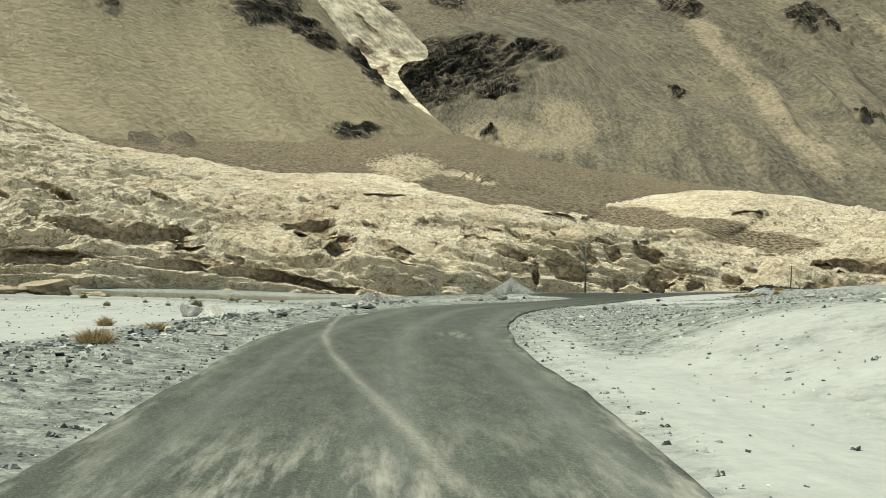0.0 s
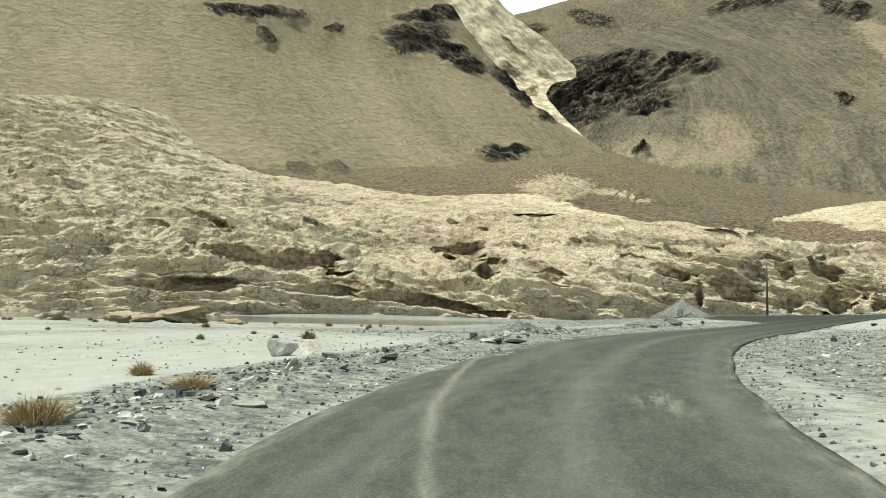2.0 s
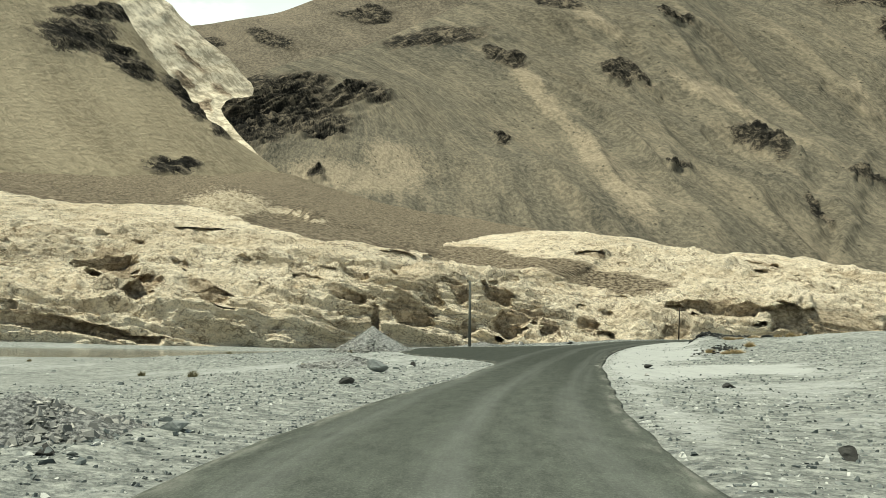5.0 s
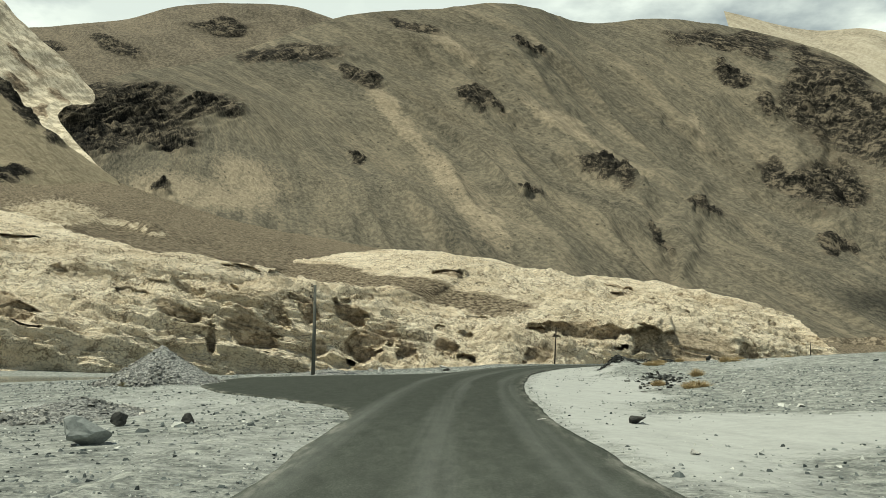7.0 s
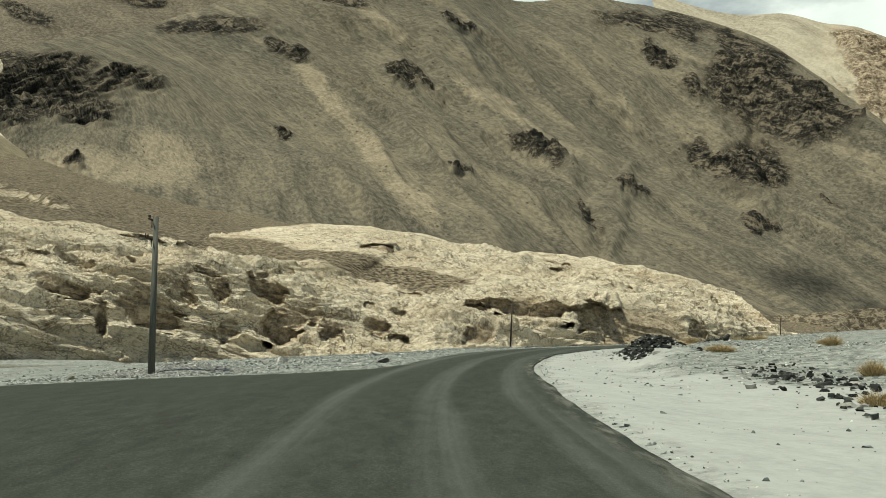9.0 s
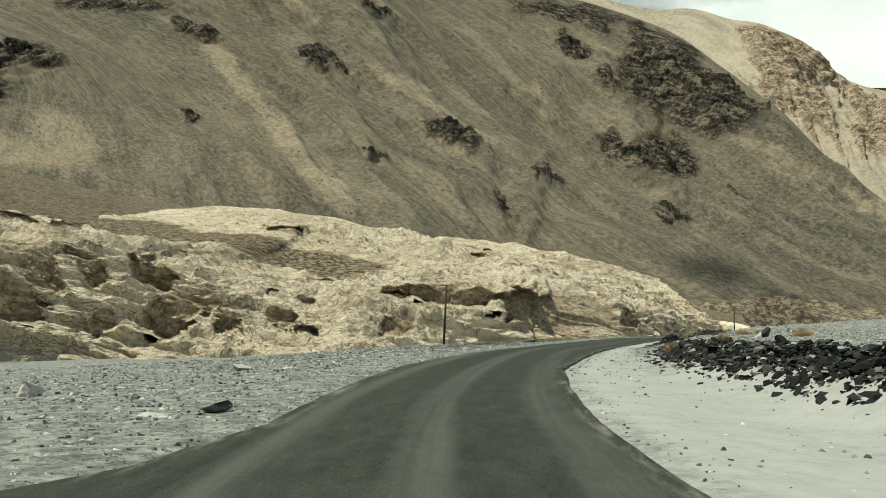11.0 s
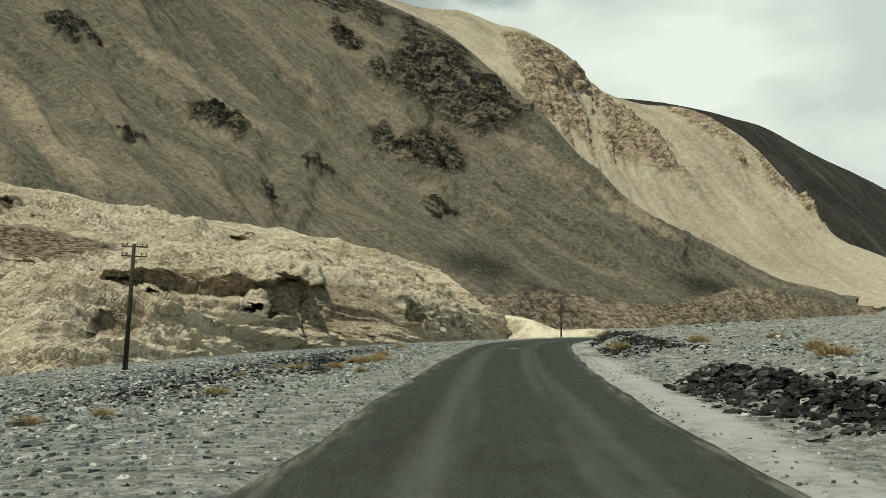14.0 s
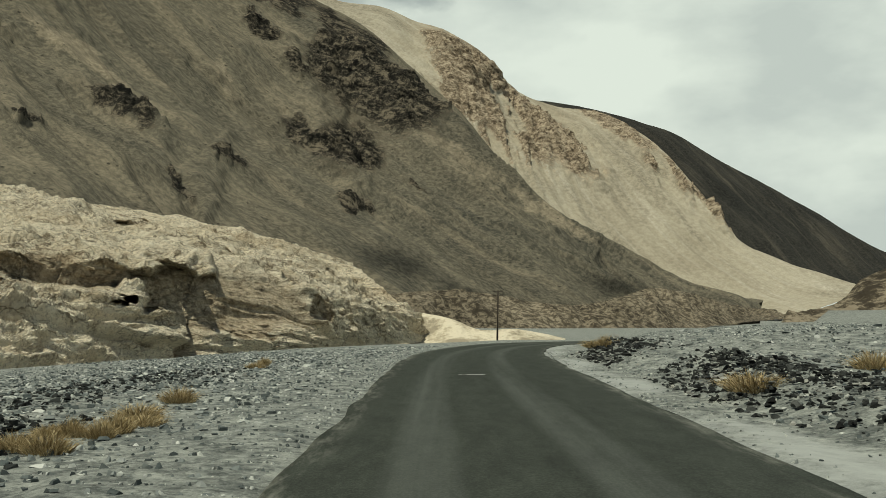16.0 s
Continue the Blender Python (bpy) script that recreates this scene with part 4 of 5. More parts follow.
mountain("mountain_grey", "tall grey-brown mountain of scree and dark outcrops", [B_FOOT, B_MID, B_TOP], 760, 340, GREY_SLOPE, 16, 200, 3, 66, 110, 0.6, B_CRAGS + B_HIGH, 34, skirt=(80, 40), crowd=0.16, pale=B_PALE,
         dip=((-400, -0.5), (500, -0.45), (900, 0.45), (9000, 0.5)), coarse=1.3, folds=B_FOLDS, dark=B_CLOUD_SHADE)
C_LOW = [(-716, 2450, 442), (-268, 2541, 528), (-86, 2554, 608), (145, 2652, 720), (493, 2813, 874), (869, 2824, 960)]
C_TOP = [(-937, 3114, 865), (-598, 3198, 981), (-364, 3234, 1049), (-195, 3250, 1084), (-18, 3256, 1131), (147, 3253, 1200), (398, 3232, 1238), (557, 3208, 1240), (677, 3184, 1210), (958, 3111, 1102)]
mountain("mountain_back", "brown mountain behind the gully", [C_LOW, C_TOP], 220, 100, BACK_SLOPE, 16, 200, 4, 34, 130, 0.3, [(-1.0, 17.5, 2.0, 0.5, -10), (5.0, 19.6, 2.5, 0.5, 5), (-5.5, 17.0, 1.5, 0.5, 20)], 22)
D_LOW = [(2103, 2740, 499), (2481, 2392, 472), (2665, 2009, 257), (2787, 1625, 55), (2849, 1258, -17), (2917, 1070, 6), (3055, 957, 57)]
D_MID = [(2523, 3173, 1037), (2918, 2803, 984), (3066, 2475, 766), (3092, 2092, 494), (3179, 1740, 322), (3235, 1368, 164), (3249, 1006, 65)]
D_TOP = [(2828, 3697, 1710), (3151, 3419, 1556), (3278, 3223, 1513), (3395, 3096, 1444), (3413, 2999, 1406), (3573, 2800, 1257), (3723, 2723, 1103), (3786, 2540, 1008), (3844, 2351, 963), (3810, 2102, 838), (3689, 1897, 691), (3566, 1687, 492), (3439, 1475, 277), (3443, 1054, 77)]
D_CRAGS = [(53.6, 12.4, 5.2, 2.6, -45), (57.2, 9.6, 3.2, 1.3, -40), (52.0, 13.6, 4.6, 3.0, -45), (54.3, 11.2, 4.0, 2.8, -45), (57.3, 8.7, 1.74, 0.87, -30), (50.2, 15.6, 2.54, 1.09, -40), (55.9, 10.4, 2.17, 1.09, -40),
           (61.2, 10.8, 2.54, 0.8, -35), (63.9, 7.9, 2.72, 1.01, -45), (66.2, 5.6, 1.81, 0.8, -45), (59.1, 12.1, 1.81, 0.51, -30)]
mountain("mountain_pale", "pale sunlit mountain with brown crags and sand chutes", [D_LOW, D_MID, D_TOP], 380, 220, PALE_SLOPE, 20, 260, 5, 45, 200, 0.9, D_CRAGS, 85, ribs=120.0, rib_skew=0.5, rib_low=0.35, coarse=2.6, dip=((-9000, 0.6), (9000, 0.6)))
E_LOW = [(3318, 2295, 535), (3506, 1754, 278), (3571, 1322, 111), (3463, 976, -15), (3351, 417, -75)]
E_TOP = [(3935, 2810, 1112), (4026, 2673, 1088), (4125, 2510, 1047), (4223, 2333, 981), (4312, 2156, 914), (4334, 1984, 793), (4376, 1745, 635), (4361, 1477, 464), (4343, 1166, 268), (4316, 774, 125), (4255, 401, -30)]
# dark by its material, which holds the cloud shade
mountain("mountain_dark", "far dark ridge with cloud shade put into its colour", [E_LOW, E_TOP], 200, 100, SHADED_SLOPE, 22, 260, 6, 46, 160, 0.9)
F_LOW = [(374, 255, -3), (379, 238, -3), (384, 219, -4), (391, 174, -5)]
F_TOP = [(389, 257, 0), (418, 249, 5), (450, 246, 16), (463, 236, 22), (481, 180, 39)]
mountain("hillock", "small pale rocky hillock", [F_LOW, F_TOP], 160, 90, CLIFF, 3, 16, 7, 3, 14, 0.0, category="hill")
G_LOW = [(560, 1000, -12), (700, 930, -12), (833, 860, -25), (945, 803, -40), (1038, 756, -46), (1161, 743, -42), (1376, 761, -32), (1742, 795, -20), (2100, 830, -15)]
G_TOP = [(580, 1020, 6), (730, 950, 14), (906, 928, 20), (973, 928, 25), (1065, 893, 22), (1143, 870, 11), (1207, 862, 8), (1381, 862, 23), (1491, 867, 39), (1602, 867, 37), (1765, 871, 23), (2022, 902, 8), (2200, 900, 6)]
mountain("terrace_cliff", "eroded brown terrace cliff at the mountain's foot", [G_LOW, G_TOP], 380, 40, CLIFF, 6, 40, 8, 12, 22, 0.0, category="cliff")

H_LOW = [(264, 336, -10), (271, 327, -10), (271, 313, -10), (277, 304, -10), (283, 296, -10), (297, 294, -10)]
H_TOP = [(280, 348, 1), (285, 342, 0), (286, 329, -2), (288, 320, -5), (298, 313, -5), (305, 309, -6), (314, 304, -8)]
mountain("low_bank", "low pale sandy rock bank beyond the road's bend", [H_LOW, H_TOP], 220, 50, PALE_WALL, 1.2, 9, 9, 0.8, 8, 0.0, category="bank")

# ---- the pale rock ridge across the river and the brown terrace behind it ----
R_FOOT = [(-330, 120, -12), (-200, 165, -12), (-130, 198, -12), (-95, 214, -12), (-56, 234, -12), (-22, 236, -12), (0, 240, -12), (20, 252, -12), (45, 254, -12), (68, 246, -12), (82, 232, -12), (100, 240, -12), (122, 256, -12), (145, 275, -10), (162, 282, -9), (186, 283, -9), (206, 297, -9), (245, 317, -9), (285, 336, -9)]
R_A = [(-330, 140, 12), (-200, 190, 10), (-130, 220, 10), (-96, 228, 9), (-56, 250, 6), (-30, 252, 6), (0, 254, 6), (18, 262, 9), (42, 265, 11), (66, 268, 4), (92, 262, 2), (114, 270, 3), (132, 281, 5), (150, 287, 9), (168, 290, 9), (184, 291, 7), (206, 304, 5), (245, 324, 2), (281, 340, -3)]
R_B = [(-360, 190, 45), (-220, 225, 34), (-150, 244, 31), (-105, 255, 22), (-62, 280, 17), (-34, 282, 18), (0, 280, 17), (24, 277, 17), (42, 277, 17.5), (75, 295, 14), (105, 318, 15), (130, 330, 18), (150, 330, 16), (172, 330, 16), (200, 332, 13), (222, 338, 9), (252, 338, 4), (278, 343, -1)]
R_C = [(-330, 220, 62), (-250, 290, 76), (-215, 330, 70), (-150, 330, 46), (-100, 340, 36), (-50, 335, 33), (-10, 318, 28), (25, 300, 22), (58, 318, 19), (88, 345, 23), (119, 375, 29), (150, 415, 35), (190, 430, 36), (228, 425, 32), (255, 405, 26), (272, 380, 18), (276, 365, 9), (274, 350, -1)]
R_D = [(-251, 251, 73), (-256, 340, 89), (-249, 381, 97), (-224, 432, 98), (-190, 414, 73), (-168, 403, 64), (-122, 388, 55), (-83, 388, 48), (-38, 385, 47), (2, 337, 33), (36, 316, 25), (60, 380, 30), (82, 470, 42), (108, 520, 50), (145, 520, 55), (186, 505, 51), (236, 493, 41), (260, 465, 39), (286, 435, 30), (291, 386, 18), (282, 360, 10), (275, 334, -2)]
# broken-out faces in the cliff: place, half width, half height, lean
BREAKS = [
    (17, 262, 9.4, 5.5, 2.2, -25), (39, 264.7, 11.2, 6.0, 1.5, -55), (47.2, 266.7, 10.7, 1.7, 3.4, 20), (59.4, 272.8, 10.3, 5.0, 2.4, -30), (62.7, 264.6, 3.2, 6.5, 3.6, 25),
    (160, 283, 2.6, 14.0, 4.6, -17, -0.75),
    (70, 261.6, 0.8, 3.0, 1.9, 20), (33.7, 260.7, 4.7, 7.0, 4.0, -35), (24, 260, 3.5, 1.0, 4.0, 5), (131.7, 286.4, 7.3, 15.0, 2.6, -4), (218.7, 414.4, 30.3, 9.0, 3.2, -10),
    (126.3, 385.2, 30.7, 8.0, 1.8, 0), (-43.8, 284.4, 18.0, 8.0, 6.0, -20), (-90.4, 240.8, 13.7, 18.0, 3.2, -5), (-54.9, 245.9, 2.7, 25.0, 2.0, -9), (-119.8, 260.2, 27.0, 8.0, 1.8, -30),
    (-33.6, 263.1, 11.3, 5.0, 2.8, 30), (48.3, 259.2, 1.6, 3.0, 2.4, 30), (104.5, 259.1, 0.2, 4.0, 2.2, 10), (-107.3, 221.5, 6.2, 12.0, 2.0, 0), (206.1, 376.3, 23.0, 10.0, 2.2, -8),
    (-16.9, 260.0, 9.8, 6.0, 2.6, -35), (193.2, 289.4, 1.2, 3.0, 2.6, 0), (-75, 232, 5.0, 14.0, 1.5, -6), (81, 262, 2.0, 3.5, 2.0, -20),
]


def ridge():
    nu, nv = 1500, 440
    V = loft([R_FOOT, R_A, R_B, R_C, R_D], nu, nv)
    N = normals(V)
    x, y, z = V[..., 0].copy(), V[..., 1].copy(), V[..., 2].copy()
    # beds that dip to the right, more steeply towards the far end
    dip = ((-300, -0.2), (-110, -0.15), (-40, 0.12), (60, 0.25), (140, 0.1), (260, 0.3))
    bent = fbm(x / 34, y / 34, z / 20, 3, 0.5, 40) * 3.2
    bed = 0.95 * z + 0.22 * y + bed_dip(x, dip) + bent
    up = np.linspace(0, 1, nv)[:, None]
    tone1, tilt1, joint1 = cells(x / 30, y / 24, bed / 13, 42)
    tone2, tilt2, joint2 = cells(x / 13 + 3, y / 10, bed / 3.6, 43)
    tone3, tilt3, joint3 = cells(x / 4.6, y / 4, bed / 1.5, 44)
    d1 = ((tone1 - 0.5) * 3.2 + tilt1 * 7.5) * smooth(-0.05, 0.22, joint1)
    d2 = ((tone2 - 0.3) * 1.8 + tilt2 * 2.4) * smooth(-0.05, 0.4, joint2)
    d3 = ((tone3 - 0.3) * 0.7 + tilt3 * 0.8) * smooth(0.0, 0.5, joint3)
    lap = (bed + 0.9 * fbm(x / 9, y / 9, z / 9, 3, 0.5, 46)) / 4.8
    lap = lap - np.floor(lap)
    ledge = np.where(lap < 0.78, 0.5 - lap / 0.78, (lap - 0.78) / 0.22 - 0.5) * 2.6 * smooth(0.35, 0.6, vnoise(x / 28, y / 28, bed / 7, 47))
    thin = (bed + 0.5 * fbm(x / 5, y / 5, z / 5, 3, 0.5, 56)) / 1.9
    thin = thin - np.floor(thin)
    ledge = ledge + np.where(thin < 0.7, 0.5 - thin / 0.7, (thin - 0.7) / 0.3 - 0.5) * 1.1 * smooth(0.4, 0.62, vnoise(x / 12, y / 12, bed / 4, 57))
    crumble = fbm(x / 4.5, y / 4.5, bed / 2.0, 3, 0.55, 51, ridged=True) - 0.4
    solid = vnoise(x / 24, y / 24, z / 12, 45)
    big = fbm(x / 45, y / 45, z / 30, 4, seed=43)
    brown = smooth(38, 20, to_line(x, y, [(-60, 470), (20, 420), (60, 385), (84, 356)]) + 9 * fbm(x / 20, y / 20, 0, 3, seed=48))
    brown = np.maximum(brown, smooth(24, 11, to_line(x, y, [(76, 440), (91, 365), (102, 332), (114, 320)]) + 6 * fbm(x / 12, y / 12, 0, 3, seed=58)))
    where = smooth(0.0, 0.03, up) * (1 - 0.55 * smooth(0.62, 1.0, up)) * (1 - 0.8 * brown)
    d = (d1 * (0.3 + 0.4 * solid) + 1.1 * d2 * (1.1 - 0.5 * solid) + 1.9 * d3 + 0.75 * ledge + 1.2 * crumble + 2.6 * big) * where
    # mask for the brown of broken faces and the shade painted in recesses
    brown_shade = np.zeros(x.shape)
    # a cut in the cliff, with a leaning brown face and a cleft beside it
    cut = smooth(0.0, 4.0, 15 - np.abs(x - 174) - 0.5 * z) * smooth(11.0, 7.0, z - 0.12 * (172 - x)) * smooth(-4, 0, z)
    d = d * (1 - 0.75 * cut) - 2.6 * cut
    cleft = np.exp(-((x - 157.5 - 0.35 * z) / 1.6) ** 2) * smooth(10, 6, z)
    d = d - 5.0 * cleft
    brown_shade = np.maximum(np.maximum(brown_shade, 0.9 * cut), cleft)
    V = V + N * d[..., None]
    # each break: a steep face set back under a sharp brow, turned a little to the right
    jag = fbm(x / 6, y / 6, bed / 4, 3, 0.5, 49) * 0.45 + (tone2 - 0.5) * 0.3
    chips = random.Random(12)
    small = []
    while len(small) < 75:
        i, j = chips.randrange(int(0.10 * nv), int(0.72 * nv)), chips.randrange(int(0.10 * nu), int(0.97 * nu))
        if brown[i, j] < 0.4:
            small.append((*V[i, j], chips.uniform(1.0, 4.5), chips.uniform(0.5, 1.5), chips.gauss(-16, 18)))
    for hx, hy, hz, wide, high, lean, *fall in BREAKS + small:
        way = math.atan2(hx - 10, hy - 50)
        near = np.flatnonzero((np.abs(V[..., 0] - hx) < wide + high + 12).any(0))
        c = slice(near[0], near[-1] + 1)
        W = V[:, c]
        px, py = W[..., 0] - hx, W[..., 1] - hy
        side, deep, rise = px * math.cos(way) - py * math.sin(way), px * math.sin(way) + py * math.cos(way), W[..., 2] - hz
        ca, sa = math.cos(math.radians(lean)), math.sin(math.radians(lean))
        a, b = side * ca + rise * sa, rise * ca - side * sa
        q = (np.abs(a / wide) ** 2.6 + np.abs(b / high) ** 2.6) ** 0.385 + 1.15 * jag[:, c]
        m = smooth(1.0, 0.9, q) * (np.abs(deep) < 4 * high + 8)
        brow = (m > 0.5) & (b > 0.35 * high)
        if not brow.any():
            continue
        back = np.median(deep[brow]) + 0.1 * high + 0.3 * a + (fall[0] if fall else 0.06) * (high - b) + 0.9 * (tone3[:, c] - 0.5) + 0.8 * crumble[:, c]
        V[:, c] = W + (np.clip(back - deep, 0, 3.2 * high) * m)[..., None] * np.array((math.sin(way), math.cos(way), 0.0))
        brown_shade[:, c] = np.maximum(brown_shade[:, c], m * (1.0 if high > 1.5 else 0.35))
    ob = new("rock_ridge", grid_mesh("rock_ridge", V, ROCK, measures(V), fields={"brown": brown, "brown_shade": brown_shade, "bed": bed}, sharp=True))
    tagged(ob, "pale cream layered rock ridge across the river", "cliff", kind="structure")


ridge()
T_LOW = [(-440, 300, 80), (-262, 340, 78), (-212, 420, 82), (-170, 392, 57), (-80, 372, 43), (0, 322, 27), (40, 310, 17), (66, 430, 24), (95, 545, 42), (150, 545, 46), (240, 500, 30), (285, 400, 12), (300, 340, -8)]
T_MID = [(-430, 420, 84), (-320, 600, 98), (-200, 640, 92), (-100, 640, 84), (0, 640, 78), (90, 640, 66), (160, 660, 60), (260, 690, 50), (380, 700, 34), (520, 680, 12), (640, 640, -10)]
T_TOP = [(-470, 400, 90), (-435, 530, 108), (-350, 715, 128), (-275, 890, 140), (-170, 1070, 168), (-80, 1235, 200), (5, 1470, 245), (90, 1400, 206), (200, 1330, 170), (340, 1275, 145), (510, 1190, 106), (770, 1100, 40), (990, 960, 6)]
mountain("terrace", "brown stony terrace between ridge and mountains", [T_LOW, T_MID, T_TOP], 360, 190, TERRACE, 3.4, 22, 8, 0, 40, 0.0,
         [(-25.4, 9.1, 1.3, 0.36, 0), (-22.3, 8.8, 1.23, 0.54, 0), (-19.8, 8.9, 1.16, 0.51, 0)], 8, "terrace", pin=False,
         pale=[(-5.1, 7.8, 3.4, 0.9, 0), (-1.0, 7.2, 2.4, 0.4, -10)], pale_out=11.0)


# ---- loose stones ----
BOX_V = np.array([(-1, -1, -1), (1, -1, -1), (1, 1, -1), (-1, 1, -1), (-0.75, -0.6, 0.9), (0.7, -0.75, 1.0), (0.6, 0.7, 0.8), (-0.7, 0.65, 1.1)], float)
CHIP_V = np.array([(-1, -1, -1), (1, -1, -1), (1, 1, -1), (-1, 1, -1), (-0.5, 0.1, 1.0), (0.55, -0.1, 0.9)], float)
BOX_F = np.array([(4, 5, 6), (4, 6, 7), (0, 1, 5), (0, 5, 4), (1, 2, 6), (1, 6, 5), (2, 3, 7), (2, 7, 6), (3, 0, 4), (3, 4, 7)])
CHIP_F = np.array([(0, 1, 5), (0, 5, 4), (2, 3, 4), (2, 4, 5), (1, 2, 5), (3, 0, 4)])
rng = np.random.default_rng(7)


def heap_mesh(name, x, y, z, size, mat, flat=(0.18, 0.6), base=(BOX_V, BOX_F)):
    """Many loose stones as one mesh."""
    n = len(x)
    B_V, B_F = base
    shapes = [B_V * 0.85 * (1 + rng.uniform(-0.6, 0.3, B_V.shape)) for _ in range(24)]
    P = np.array(shapes)[rng.integers(0, 24, n)]
    sc = np.stack([rng.uniform(0.7, 1.5, n), rng.uniform(0.6, 1.0, n), rng.uniform(*flat, n)], 1) * size[:, None] * 0.5
    P = P * sc[:, None, :]
    ax, az = rng.normal(0, 0.45, n), rng.uniform(0, 6.283, n)
    ca, sa, cz, sz = np.cos(ax), np.sin(ax), np.cos(az), np.sin(az)
    px, py, pz = P[..., 0], P[..., 1] * ca[:, None] - P[..., 2] * sa[:, None], P[..., 1] * sa[:, None] + P[..., 2] * ca[:, None]
    Q = np.stack([px * cz[:, None] - py * sz[:, None] + x[:, None], px * sz[:, None] + py * cz[:, None] + y[:, None], pz + (z + sc[:, 2] * 0.35)[:, None]], -1)
    F = (B_F[None] + (np.arange(n) * len(B_V))[:, None, None]).reshape(-1, 3)
    me = bpy.data.meshes.new(name)
    me.vertices.add(n * len(B_V))
    me.vertices.foreach_set("co", Q.astype(np.float32).ravel())
    me.loops.add(len(F) * 3)
    me.loops.foreach_set("vertex_index", F.astype(np.int32).ravel())
    me.polygons.add(len(F))
    me.polygons.foreach_set("loop_start", np.arange(0, len(F) * 3, 3, dtype=np.int32))
    me.polygons.foreach_set("use_smooth", np.zeros(len(F), dtype=bool))
    me.update(calc_edges=True)
    me.materials.append(mat)
    return me


def beside(s, off):
    """Places at stations along the road and offsets to its left."""
    i = np.clip(np.searchsorted(ROAD_S, s), 0, len(ROAD_S) - 1)
    return ROAD[i, 0] + ROAD_N[i, 0] * off, ROAD[i, 1] + ROAD_N[i, 1] * off, i


def scatter(n, reach, lo, hi, power):
    s = rng.uniform(24, 250, n)
    side = rng.random(n) < 0.55
    out = 0.15 + reach * rng.random(n) ** 1.5
    i = np.clip(np.searchsorted(ROAD_S, s), 0, len(ROAD_S) - 1)
    off = np.where(side, ROAD_L[i] + out, -ROAD_R[i] - out)
    x, y, _ = beside(s, off)
    z, s2, d2, b2 = ground_level(x, y)
    share = gravel_share(x, y, s2, d2, b2)
    keep = (rng.random(n) < 0.006 + 0.96 * share**1.5) & (b2 > 0.15) & (z > -3)
    size = lo + (hi - lo) * rng.random(n) ** power
    size = size * (0.6 + 0.4 * smooth(0, 3, b2))
    return x[keep], y[keep], z[keep], size[keep]


a1 = scatter(150000, 16, 0.03, 0.15, 2.6)
tagged(new("gravel", heap_mesh("gravel", *a1, STONES, (0.3, 0.9), (CHIP_V, CHIP_F))), "fine grey gravel spread along the verges", "gravel", kind="stuff")
a2 = scatter(2600, 46, 0.08, 0.38, 4.0)
def slab_field(n, s0, s1, near, far, lo, hi):
    """Broken slabs strewn to the left of a stretch of road."""
    s, out = rng.uniform(s0, s1, n), near + (far - near) * rng.random(n) ** 1.3
    i = np.clip(np.searchsorted(ROAD_S, s), 0, len(ROAD_S) - 1)
    x, y, _ = beside(s, ROAD_L[i] + out)
    z, _, _, b2 = ground_level(x, y)
    keep = (b2 > near) & (fbm(x / 5, y / 5, 0, 3, seed=81) > rng.uniform(-0.6, 0.25, n)) & (z > -3.5)
    return x[keep], y[keep], z[keep], (lo + (hi - lo) * rng.random(n) ** 2.4)[keep]


a3 = slab_field(26000, 172, 260, 1.2, 34, 0.03, 0.2)
a4 = slab_field(7000, 120, 178, 2.0, 30, 0.03, 0.17)
a1 = [np.r_[q, r, t] for q, r, t in zip(a2, a3, a4)]
tagged(new("stones", heap_mesh("stones", *a1, STONES)), "loose grey and white slabs on the verges", "gravel", kind="stuff")


def ground_z(x, y):
    return float(ground_level(np.array([float(x)]), np.array([float(y)]))[0][0])


def rubble_bank(line, width, n, lo, hi, mat, label, rise=0.35, clear=1.2):
    """Angular slabs heaped along a line."""
    c = curve([(x, y, 0) for x, y in line], 200)
    i = rng.integers(0, 200, n)
    off = rng.normal(0, width / 2, (n, 2))
    x, y = c[i, 0] + off[:, 0], c[i, 1] + off[:, 1]
    z, _, _, b = ground_level(x, y)
    h = rise * np.exp(-(off**2).sum(1) / (width / 2) ** 2) * rng.uniform(0.0, 1.0, n)
    keep = b > clear
    size = lo + (hi - lo) * rng.random(n) ** 2.2
    tagged(new("rubble", heap_mesh("rubble", x[keep], y[keep], (z + h)[keep], size[keep], mat, (0.2, 0.5))), label, "rubble", kind="stuff")


DARK = "dark angular rock rubble along the sandy bank"
rubble_bank([(27, 87), (31, 93), (34.5, 99)], 1.6, 260, 0.05, 0.32, RUBBLE, DARK)
rubble_bank([(36, 105.8), (39.2, 111.2), (42.9, 116.7), (46.9, 121.7), (50.5, 125.7), (53, 128.4)], 1.0, 7200, 0.05, 0.34, RUBBLE, DARK, 0.35)
rubble_bank([(58.4, 134.3), (61.7, 137.9), (65, 141.3)], 1.05, 3600, 0.05, 0.32, RUBBLE, DARK, 0.35)
rubble_bank([(76.5, 149.5), (80.5, 153.5), (85, 157)], 2.2, 2200, 0.03, 0.22, RUBBLE, DARK, 0.45)
rubble_bank([(90, 162), (95, 165), (100, 168.5)], 2.0, 900, 0.05, 0.3, RUBBLE, DARK, 0.4)
rubble_bank([(62, 154), (65.5, 157.5), (69, 161)], 1.4, 520, 0.05, 0.25, RUBBLE, "dark flat slabs along the gravel verge", 0.15)
rubble_bank([(-8.3, 15.5), (-8.2, 19.5), (-8.0, 24), (-7.8, 31)], 1.0, 360, 0.03, 0.24, STONES, "flat grey slabs along the verge", 0.1)
